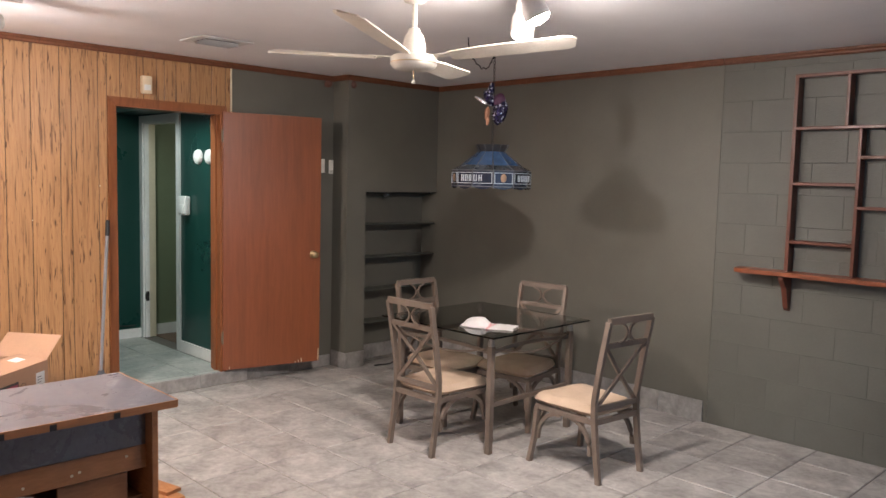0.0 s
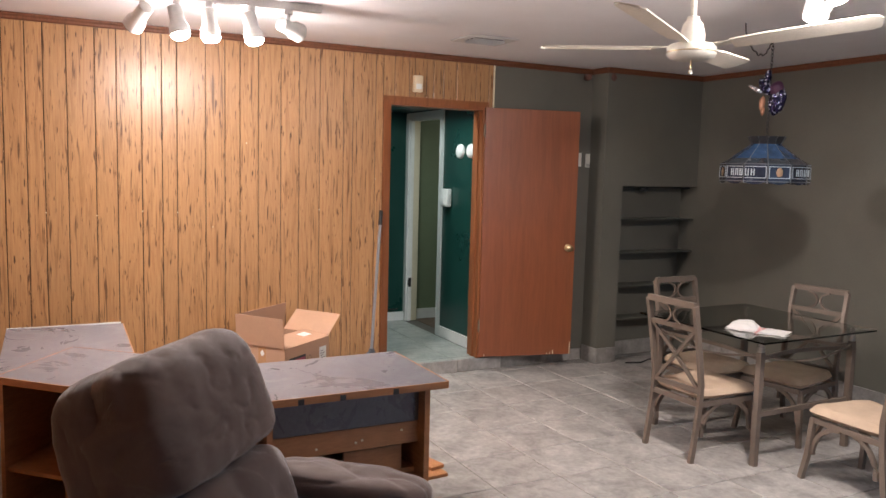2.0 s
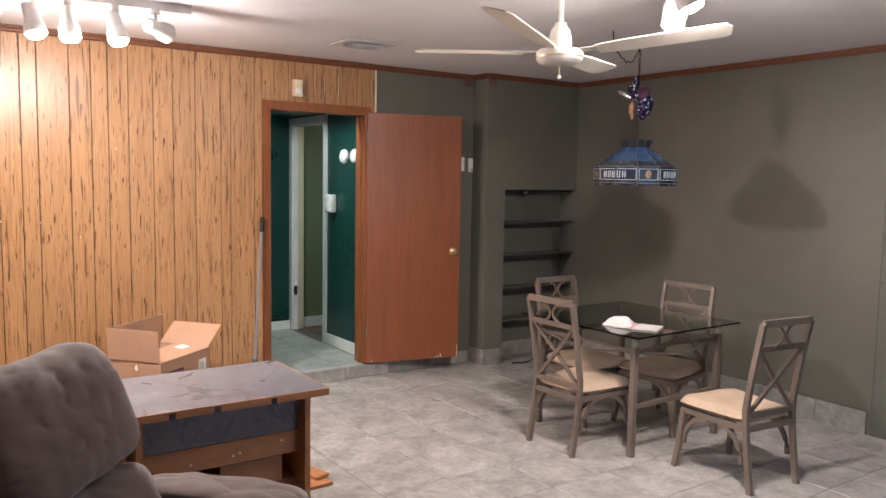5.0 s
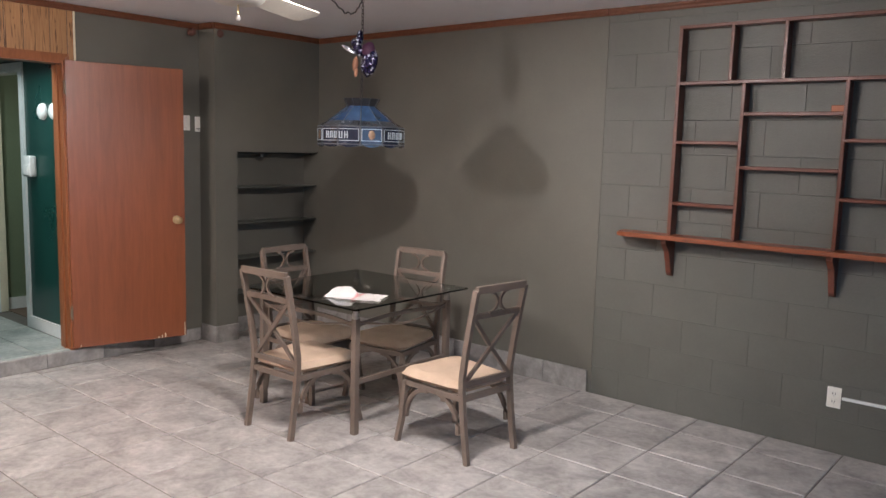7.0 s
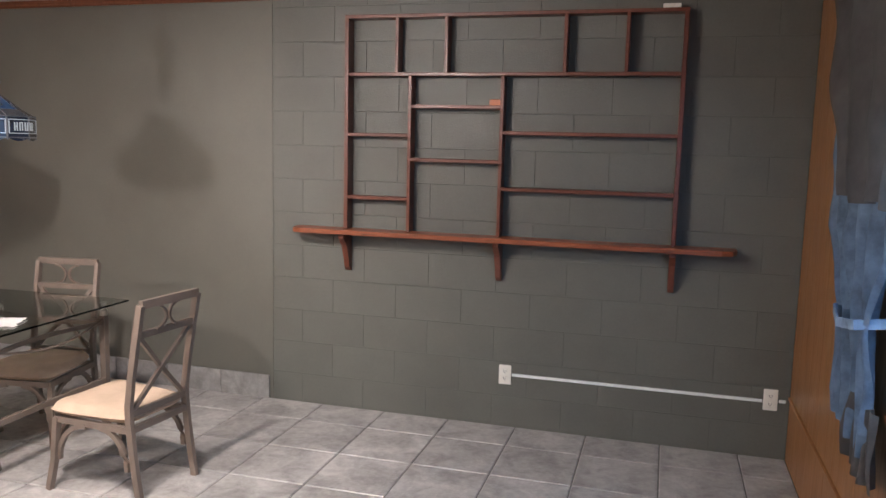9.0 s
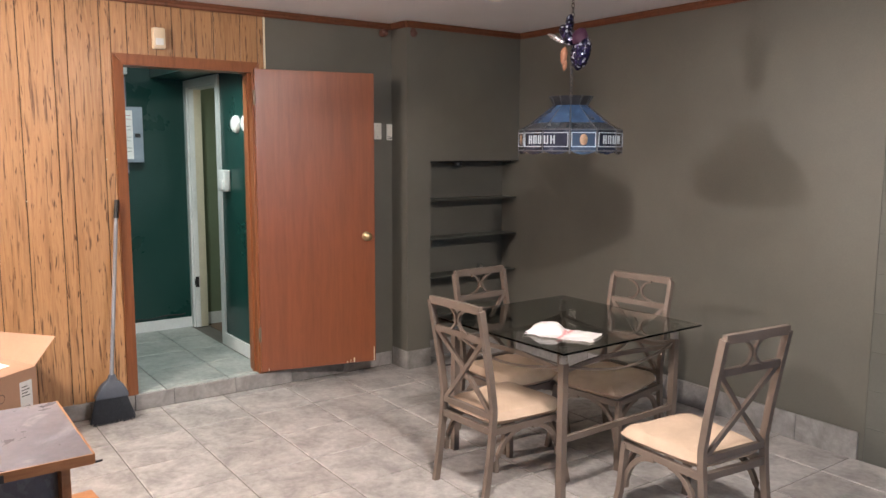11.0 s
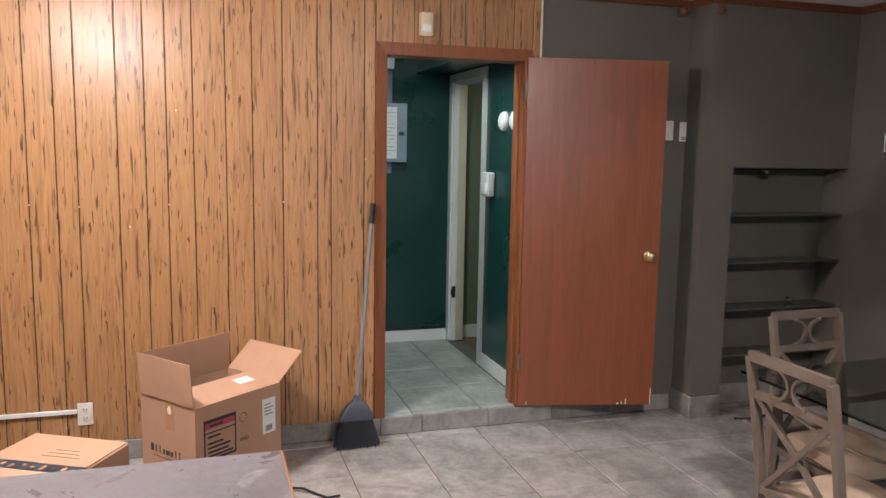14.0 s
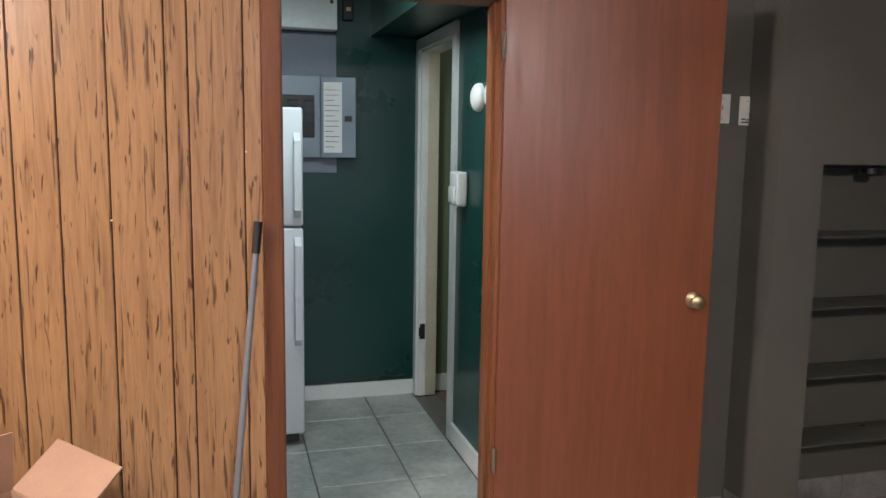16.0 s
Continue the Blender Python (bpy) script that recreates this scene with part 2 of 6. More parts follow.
def sweep(bm, pts, w, d=None, n=4, up=(0, 0, 1), closed=False):
    """A bar along pts: rectangular w x d (n = 4) or round with radius w."""
    pts = [Vector(p) for p in pts]
    rings = []
    for i, p in enumerate(pts):
        a = pts[i - 1] if i or closed else p
        b = pts[(i + 1) % len(pts)] if i + 1 < len(pts) or closed else p
        t = (b - a).normalized()
        u = Vector(up)
        if abs(t.dot(u)) > 0.98:
            u = Vector((0, 1, 0)) if abs(t.y) < 0.9 else Vector((1, 0, 0))
        s = t.cross(u).normalized()
        q = s.cross(t).normalized()
        if n == 4 and d is not None:
            offs = [(-w / 2, -d / 2), (w / 2, -d / 2), (w / 2, d / 2), (-w / 2, d / 2)]
        else:
            offs = [(w * math.cos(6.2832 * k / n), w * math.sin(6.2832 * k / n)) for k in range(n)]
        rings.append([bm.verts.new(p + s * x + q * y) for x, y in offs])
    m = len(rings)
    for i in range(m if closed else m - 1):
        r0, r1 = rings[i], rings[(i + 1) % m]
        for k in range(n):
            bm.faces.new((r0[k], r0[(k + 1) % n], r1[(k + 1) % n], r1[k]))
    if not closed:
        bm.faces.new(rings[0][::-1]), bm.faces.new(rings[-1])
    return bm


def lathe(bm, profile, n=24, m=None):
    """profile: (radius, z) from bottom to top, turned about z."""
    rings = []
    for r, z in profile:
        ring = [Vector((r * math.cos(6.28318 * k / n), r * math.sin(6.28318 * k / n), z)) for k in range(n)]
        rings.append([bm.verts.new(m @ p if m is not None else p) for p in ring])
    for a, b in zip(rings, rings[1:]):
        for k in range(n):
            bm.faces.new((a[k], a[(k + 1) % n], b[(k + 1) % n], b[k]))
    bm.faces.new(rings[0][::-1]), bm.faces.new(rings[-1])
    return bm


def arc(centre, r, a0, a1, n, plane="xz"):
    out = []
    for k in range(n + 1):
        a = radians(a0 + (a1 - a0) * k / n)
        p = Vector(centre)
        p[0 if plane[0] == "x" else 1] += r * math.cos(a)
        p[2 if plane[1] == "z" else 1] += r * math.sin(a)
        out.append(p)
    return out


def lettering(name, text, size, mat, m, parent=None, depth=0.0006, align="CENTER"):
    cu = bpy.data.curves.new(name, "FONT")
    cu.body, cu.size, cu.extrude, cu.align_x, cu.align_y = text, size, depth, align, "CENTER"
    tmp = bpy.data.objects.new(name, cu)
    scene.collection.objects.link(tmp)
    dg = bpy.context.evaluated_depsgraph_get()
    me = bpy.data.meshes.new_from_object(tmp.evaluated_get(dg))
    bpy.data.objects.remove(tmp)
    me.materials.clear()
    me.materials.append(mat)
    ob = new(name, me)
    ob.parent = parent
    ob.matrix_basis = m
    return ob


# ---- structure ----
XW, YL, CEIL, XE = -5.19, 0.01, 2.51, 0.865
DOOR_A, DOOR_B, DOOR_TOP, HALL_Z = 2.735, 3.525, 2.105, 0.105
GROOVES = [0.012, 0.034, 0.191, 0.314, 0.412, 0.542, 0.704, 0.83, 0.98, 1.105, 1.20, 1.385, 1.513, 1.615, 1.742, 1.90, 2.032, 2.185, 2.365, 2.437,
           2.615, 2.767, 2.887, 3.03, 3.09, 3.173, 3.29, 3.461, 3.62]
BOARD_TOP = 2.47

floor = tagged(part("floor", boxes((-5.2, XE + 0.2, -2.0, 5.75, -0.12, -0.005)), GROUT), "grey mottled ceramic tile floor with thin grout lines", "floor", kind="structure")
hall_floor = tagged(part("hall_floor", boxes((-9.0, -5.2, 1.0, 3.75, -0.1, HALL_Z - 0.008)), GROUT), "raised hallway floor of pale grey tiles", "floor", kind="structure")
far_floor = tagged(part("far_room_floor", boxes((-9.0, -5.35, 3.75, 7.0, -0.1, HALL_Z - 0.004)), BROWNFLOOR), "brown carpeted floor beyond the white door frame", "floor", kind="structure")
ceiling = tagged(part("ceiling", boxes((-5.4, XE + 0.25, -2.2, 5.9, CEIL, CEIL + 0.1)), CEILING), "off-white plaster ceiling", "ceiling", kind="structure")
hall_ceiling = tagged(part("hall_ceiling", boxes((-9.0, -5.4, 0.9, 7.0, 2.5, 2.6)), GREEN), "dark green hallway ceiling", "ceiling", kind="structure")

# panelled wall with the doorway through it
wall_panel = tagged(part("wall_west", boxes((XW - 0.13, XW - 0.006, -0.2, DOOR_A - 0.02, -0.1, CEIL), (XW - 0.13, XW - 0.006, DOOR_B + 0.02, 3.622, -0.1, CEIL),
                    (XW - 0.13, XW - 0.006, DOOR_A - 0.02, DOOR_B + 0.02, DOOR_TOP + 0.02, CEIL), (XW - 0.13, XW - 0.006, DOOR_A - 0.02, DOOR_B + 0.02, -0.1, HALL_Z - 0.008)), GROOVE),
                    "honey-coloured wood panelled wall with dark grooves and knots", "wall", kind="structure")
wall_left = tagged(part("wall_south", boxes((XW, -0.72, YL - 0.16, YL - 0.006, -0.1, CEIL)), GROOVE), "honey-coloured wood panelled side wall", "wall", kind="structure")
tagged(part("wall_rear", boxes((-0.87, -0.72, -2.0, YL - 0.16, -0.1, CEIL), (-0.72, XE + 0.2, -2.15, -2.0, -0.1, CEIL)), WALLPAINT),
       "dark olive painted walls behind the walk", "wall", kind="structure")
wall_dark = tagged(part("wall_northwest", boxes((XW - 0.13, XW - 0.002, 3.624, 5.9, -0.1, CEIL)), WALLPAINT), "dark olive painted plaster wall by the open door", "wall", kind="structure")
# pier, header and niche
NX, NY0, NY1 = -4.985, 4.60, 4.805
wall_niche = tagged(part("wall_niche", boxes((XW - 0.001, NX, NY0, NY1, -0.05, CEIL), (XW - 0.001, NX, NY1, 5.75, 1.53, CEIL)), WALLPAINT),
                    "dark olive painted pier and header over a shelf niche", "wall", kind="structure")
# east wall with a window, its curtain drawn aside
WY0, WY1, WZ0, WZ1 = 2.48, 3.66, 0.86, 2.02
wall_east = tagged(part("wall_east", boxes((XE + 0.006, XE + 0.2, -2.0, WY0, -0.1, CEIL), (XE + 0.006, XE + 0.2, WY1, 5.85, -0.1, CEIL),
                   (XE + 0.006, XE + 0.2, WY0, WY1, -0.1, WZ0), (XE + 0.006, XE + 0.2, WY0, WY1, WZ1, CEIL)), GROOVE),
                   "orange-brown wood panelled wall with a curtained window", "wall", kind="structure")
wall_smooth = tagged(part("wall_north", prism(bmesh.new(), [(-5.25, 5.665), (-4.98, 5.655), (-2.168, 5.6155), (-2.168, 5.85), (-5.25, 5.85)], -0.05, CEIL), WALLPAINT),
                     "smooth dark olive painted wall with faint stains", "wall", kind="structure")
wall_block = tagged(part("wall_northeast", boxes((-2.168, XE + 0.2, 5.6195, 5.85, -0.05, CEIL)), BLOCKPAINT), "dark olive painted concrete block wall", "wall", kind="structure")
# hallway
tagged(part("wall_hall_back", boxes((-7.0, -6.85, 1.0, 3.63, -0.1, 2.5)), GREEN), "dark green painted hallway wall", "wall", kind="structure")
tagged(part("wall_hall_side", boxes((-6.07, XW - 0.13, 3.63, 3.73, -0.1, 2.5), (-7.0, -6.07, 3.63, 3.73, 2.12, 2.5), (-7.0, -6.80, 3.63, 3.73, -0.1, 2.12)), GREEN), "green painted hallway wall beside the doorway", "wall", kind="structure")
tagged(part("wall_hall_end", boxes((-7.0, XW - 0.13, 0.9, 1.0, -0.1, 2.5)), GREEN), "dark green end wall of the hallway", "wall", kind="structure")
tagged(part("wall_far_room", boxes((-9.0, -5.3, 6.2, 6.3, -0.1, 2.5), (-9.1, -9.0, 3.7, 6.3, -0.1, 2.5), (-5.42, -5.321, 3.73, 6.3, -0.1, 2.5), (-9.0, -7.0, 3.63, 3.73, -0.1, 2.5)), OLIVE), "olive green painted wall of the next room", "wall", kind="structure")
tagged(part("hall_soffit", boxes((-6.85, XW - 0.131, 3.35, 3.63, 2.175, 2.5)), GREEN), "dark green boxed soffit along the hallway", "soffit", kind="structure")

# tile, block and board shapes that repeat
def slab_mesh(name, sx, sy, sz, mat, r=0.003):
    bm = boxes((-sx / 2, sx / 2, -sy / 2, sy / 2, -sz, 0))
    top = [e for e in bm.edges if all(v.co.z > -1e-6 for v in e.verts)]
    bmesh.ops.bevel(bm, geom=top, offset=r, segments=1, affect="EDGES")
    return mesh_of(bm, name, mat)


# ---- ceiling trim, baseboards, casing ----
def trim_run(name, a, b, inward, label):
    """A moulded strip under the ceiling from a to b."""
    bm = bmesh.new()
    d = Vector((b[0] - a[0], b[1] - a[1], 0)).normalized()
    i = Vector((*inward, 0))
    prof = [(0, 0), (0.008, 0), (0.014, 0.008), (0.014, 0.02), (0.022, 0.03), (0.022, 0.043), (0, 0.043)]
    rows = []
    for p in (a, b):
        rows.append([bm.verts.new(Vector((p[0], p[1], CEIL - 0.046 + z)) + i * o) for o, z in prof])
    k = len(prof)
    for j in range(k):
        bm.faces.new((rows[0][j], rows[0][(j + 1) % k], rows[1][(j + 1) % k], rows[1][j]))
    bm.faces.new(rows[0][::-1]), bm.faces.new(rows[1])
    bmesh.ops.recalc_face_normals(bm, faces=bm.faces[:])
    return tagged(part(name, bm, CEILTRIM), label, "trim", kind="structure")


CT = "stained wood trim strip under the ceiling"
trim_run("trim_west", (XW + 0.002, YL + 0.02), (XW + 0.002, 3.62), (1, 0), CT)
trim_run("trim_dark", (XW + 0.001, 3.622), (XW + 0.001, NY0 - 0.001), (1, 0), CT)
trim_run("trim_pier", (XW + 0.023, NY0), (NX, NY0), (0, -1), CT)
trim_run("trim_niche", (NX, NY0), (NX, 5.65), (1, 0), CT)
trim_run("trim_smooth", (NX + 0.02, 5.653), (-2.168, 5.609), (-0.02, -1), CT)
trim_run("trim_block", (-2.166, 5.615), (XE - 0.03, 5.615), (0, -1), CT)
trim_run("trim_south", (XW + 0.02, YL + 0.004), (-0.72, YL + 0.004), (0, 1), CT)

casing = thing("door_casing", "stained wood door casing with mitred corners", "door frame", kind="structure")
CY0, CY1, CZ = DOOR_A - 0.062, DOOR_B + 0.055, DOOR_TOP + 0.065


def casing_leg(y_in, y_out, z0, name):
    bm = bmesh.new()
    s = 1 if y_out > y_in else -1
    hull(bm, [(XW, y_in, z0), (XW, y_out, z0), (XW + 0.018, y_out - s * 0.004, z0), (XW + 0.012, y_in, z0),
              (XW, y_in, DOOR_TOP), (XW, y_out, CZ), (XW + 0.018, y_out - s * 0.004, CZ - 0.004), (XW + 0.012, y_in, DOOR_TOP)])
    bmesh.ops.recalc_face_normals(bm, faces=bm.faces[:])
    return part(name, bm, TRIM, casing)


casing_leg(DOOR_A, CY0, HALL_Z - 0.004, "casing_post")
casing_leg(DOOR_B, CY1, HALL_Z - 0.004, "casing_post")
bm = bmesh.new()
hull(bm, [(XW, DOOR_A, DOOR_TOP), (XW, DOOR_B, DOOR_TOP), (XW + 0.012, DOOR_B, DOOR_TOP), (XW + 0.012, DOOR_A, DOOR_TOP),
          (XW, CY0, CZ), (XW, CY1, CZ), (XW + 0.019, CY1 - 0.004, CZ), (XW + 0.019, CY0 + 0.004, CZ)])
bmesh.ops.recalc_face_normals(bm, faces=bm.faces[:])
part("casing_head", bm, TRIM, casing)
part("jamb", boxes((XW - 0.14, XW - 0.001, DOOR_A - 0.02, DOOR_A, HALL_Z, DOOR_TOP + 0.019)), TRIM, casing)
part("jamb", boxes((XW - 0.14, XW - 0.001, DOOR_B, DOOR_B + 0.02, HALL_Z, DOOR_TOP + 0.019)), TRIM, casing)
part("jamb", boxes((XW - 0.14, XW - 0.001, DOOR_A, DOOR_B, DOOR_TOP, DOOR_TOP + 0.019)), TRIM, casing)
part("door_stop", boxes((XW - 0.075, XW - 0.04, DOOR_B - 0.012, DOOR_B - 0.0005, HALL_Z, DOOR_TOP - 0.001)), TRIM, casing)
part("door_stop", boxes((XW - 0.075, XW - 0.04, DOOR_A + 0.0005, DOOR_A + 0.012, HALL_Z, DOOR_TOP - 0.001)), TRIM, casing)
tagged(part("corner_strip", boxes((XW - 0.001, XW + 0.005, 3.618, 3.630, CZ - 0.4, BOARD_TOP)), CREAM), "pale strip at the end of the panelling", "trim", kind="structure")

BRASS = surface("aged_brass", (0.55, 0.42, 0.24), 0.33, 1.0, 0.15, 30, 200, 0.05, 0.001)
STEEL = surface("dull_steel", (0.45, 0.44, 0.42), 0.35, 1.0, 0.1, 30, 200, 0.05, 0.001)
BLACK = surface("black_plastic", (0.015, 0.015, 0.015), 0.45, 0, 0.2, 20, 100, 0.05)

HINGE = surface("dull_worn_hinge", (0.22, 0.17, 0.12), 0.6, 0.3, 0.15, 30, 200, 0.05, 0.001)

# the open door
hinge, free = Vector((XW + 0.02, DOOR_B + 0.012, 0)), Vector((-4.988, 4.325, 0))
DW = (free - hinge).length
door = thing("door_1", "flat red-brown veneered wooden door standing open, worn lower edge", "door",
             pose(hinge.x, hinge.y, 0, 0, 0, math.degrees(math.atan2(free.y - hinge.y, free.x - hinge.x))), kind="structure")
part("door_leaf", rounded(0, DW, -0.018, 0.018, 0.115, 2.128, 0.002, 1), DOORWOOD, door)
for s in (-1, 1):
    knob = part("door_knob", lathe(bmesh.new(), [(0.032, 0), (0.032, 0.004), (0.026, 0.009), (0.011, 0.014), (0.010, 0.03), (0.02, 0.036), (0.027, 0.046), (0.027, 0.056), (0.019, 0.064), (0.004, 0.066)], 24,
                pose(DW - 0.062, s * 0.018, 1.013, 90 if s < 0 else -90)), BRASS, door, "aged brass door knob", True)
for cx, cw, chh in ((DW - 0.16, 0.008, 0.035), (DW - 0.185, 0.005, 0.022), (DW - 0.21, 0.01, 0.012), (DW - 0.012, 0.006, 0.10), (0.05, 0.004, 0.02)):
    part("worn_chip", boxes((cx - cw / 2, cx + cw / 2, -0.0186, -0.0181, 0.118, 0.118 + chh)), CREAM, door)
part("latch_plate", boxes((DW - 0.001, DW + 0.002, -0.011, 0.011, 0.985, 1.04)), BRASS, door)
for z in (0.33, 1.9):
    hg = part("hinge", boxes((-0.012, 0.004, -0.022, -0.0185, z, z + 0.09)), HINGE, door)
    part("hinge_pin", sweep(bmesh.new(), [(-0.002, -0.024, z - 0.004), (-0.002, -0.024, z + 0.094)], 0.006, n=10), HINGE, hg)

# small fixtures on the walls
def plate(name, label, at_, face, slots, group=""):
    """A switch or socket plate 70 x 115 mm; face turns it from +x."""
    t = thing(name, label, "socket" if slots == "socket" else "switch", pose(*at_, 0, 0, face), group)
    part("cover_plate", rounded(0, 0.006, -0.036, 0.036, -0.058, 0.058, 0.003), PLASTIC, t, soft=True)
    if slots == "socket":
        for z in (-0.022, 0.022):
            o = part("outlet", rounded(0.005, 0.009, -0.017, 0.017, z - 0.014, z + 0.014, 0.002, 1), PLASTIC, t)
            part("slots", boxes((0.009, 0.0095, -0.008, -0.005, z - 0.004, z + 0.007), (0.009, 0.0095, 0.005, 0.008, z - 0.004, z + 0.006), (0.009, 0.0095, -0.002, 0.002, z - 0.010, z - 0.006)), BLACK, o)
    else:
        part("toggle", boxes((0.005, 0.016, -0.005, 0.005, -0.004, 0.012)), PLASTIC, t)
        part("screw", boxes((0.0055, 0.007, -0.003, 0.003, 0.037, 0.043)), STEEL, t)
        part("screw", boxes((0.0055, 0.007, -0.003, 0.003, -0.043, -0.037)), STEEL, t)
    return t


plate("light_switch", "ivory toggle switch plate on the dark wall", (XW - 0.001, 4.475, 1.744), 0, "switch")
sw = plate("light_switch", "ivory toggle switch plate with handwritten marks", (XW - 0.001, 4.59, 1.738), 0, "switch")
part("handwriting", boxes((0.006, 0.0066, -0.024, -0.004, -0.036, -0.031), (0.006, 0.0066, 0.002, 0.022, -0.037, -0.032), (0.006, 0.0066, -0.024, 0.02, -0.048, -0.043)), BLACK, sw)
plate("wall_socket", "ivory double socket on the panelling", (XW + 0.004, 1.19, 0.255), 0, "socket", "wall sockets")
plate("wall_socket", "ivory socket box on the block wall", (-0.672, 5.617, 0.31), -90, "socket", "wall sockets")
plate("wall_socket", "ivory socket box on the block wall with two outlets", (0.770, 5.617, 0.321), -90, "socket", "wall sockets")
plate("wall_socket", "ivory double socket on the smooth dark wall", (-4.33, 5.637, 0.37), -90, "socket", "wall sockets")
plate("wall_socket", "ivory double socket on the side wall", (-3.65, YL + 0.005, 0.30), 90, "socket", "wall sockets")
RACE = [((-0.632, 0.770 - 0.04), 5.62, 0.312), ((0.812, 0.847), 5.62, 0.318)]
for (x0, x1), y, z in RACE:
    tagged(part("cable_raceway", rounded(x0, x1, y - 0.014, y, z - 0.008, z + 0.008, 0.003, 1), WHITE), "white surface cable raceway on the wall", "raceway")
tagged(part("cable_raceway", rounded(XW + 0.004, XW + 0.018, 0.3, 1.152, 0.26, 0.282, 0.003, 1), WHITE), "white surface cable raceway on the panelling", "raceway")
tagged(part("cable_raceway", rounded(-3.6, -0.75, YL + 0.004, YL + 0.018, 0.285, 0.307, 0.003, 1), WHITE), "white surface cable raceway along the side wall", "raceway")
sensor = thing("alarm_sensor", "ivory plastic alarm sensor over the doorway", "sensor", pose(XW + 0.004, 2.942, 2.27))
part("housing", rounded(0, 0.045, -0.036, 0.036, -0.062, 0.062, 0.008), OLDPLASTIC, sensor, soft=True)
part("lens", rounded(0.044, 0.049, -0.024, 0.024, -0.04, 0.0, 0.003), WHITE, sensor, soft=True)
wl = thing("wall_box", "small white plastic box on the panelling", "box", pose(XW + 0.004, 0.085, 1.53))
part("housing", rounded(0, 0.03, -0.036, 0.036, -0.054, 0.054, 0.006), WHITE, wl, soft=True)

# ---- dining set ----
TAUPE = surface("taupe_metal", (0.175, 0.135, 0.108), 0.45, 0.25, 0.14, 9, 120, 0.06, 0.001)
CUSHION = surface("beige_cushion_cloth", (0.43, 0.315, 0.225), 0.9, 0, 0.14, 7, 320, 0.35, 0.002)
TABLEGLASS = glass_material("grey_table_glass", (0.56, 0.60, 0.58))


def cushion(w0, w1, depth, thick):
    """A domed pad, wider at the front (local -y back, +y front)."""
    bm = bmesh.new()
    nx, ny = 14, 14
    grid = {}
    for side in (1, -1):
        for i in range(nx + 1):
            for j in range(ny + 1):
                u, v = 2 * i / nx - 1, 2 * j / ny - 1
                k = 1 - 0.10 * (abs(u) ** 4) * (abs(v) ** 4)
                w = (w0 + (w1 - w0) * (v + 1) / 2) / 2
                e = max(0, (1 - abs(u) ** 9)) ** 0.5 * max(0, (1 - abs(v) ** 9)) ** 0.5
                wob = 0.008 * noise.noise(Vector((u * 2.2, v * 2.2, side)))
                z = thick / 2 * e * (1 if side > 0 else 0.75) * side + (wob * e if side > 0 else 0)
                key = (i, j, side if 0 < i < nx and 0 < j < ny else 0)
                if key not in grid:
                    grid[key] = bm.verts.new((u * w * k, v * depth / 2 * k, z))
    for side in (1, -1):
        g = lambda i, j: grid[(i, j, side if 0 < i < nx and 0 < j < ny else 0)]
        for i in range(nx):
            for j in range(ny):
                f = [g(i, j), g(i + 1, j), g(i + 1, j + 1), g(i, j + 1)]
                bm.faces.new(f if side > 0 else f[::-1])
    return bm


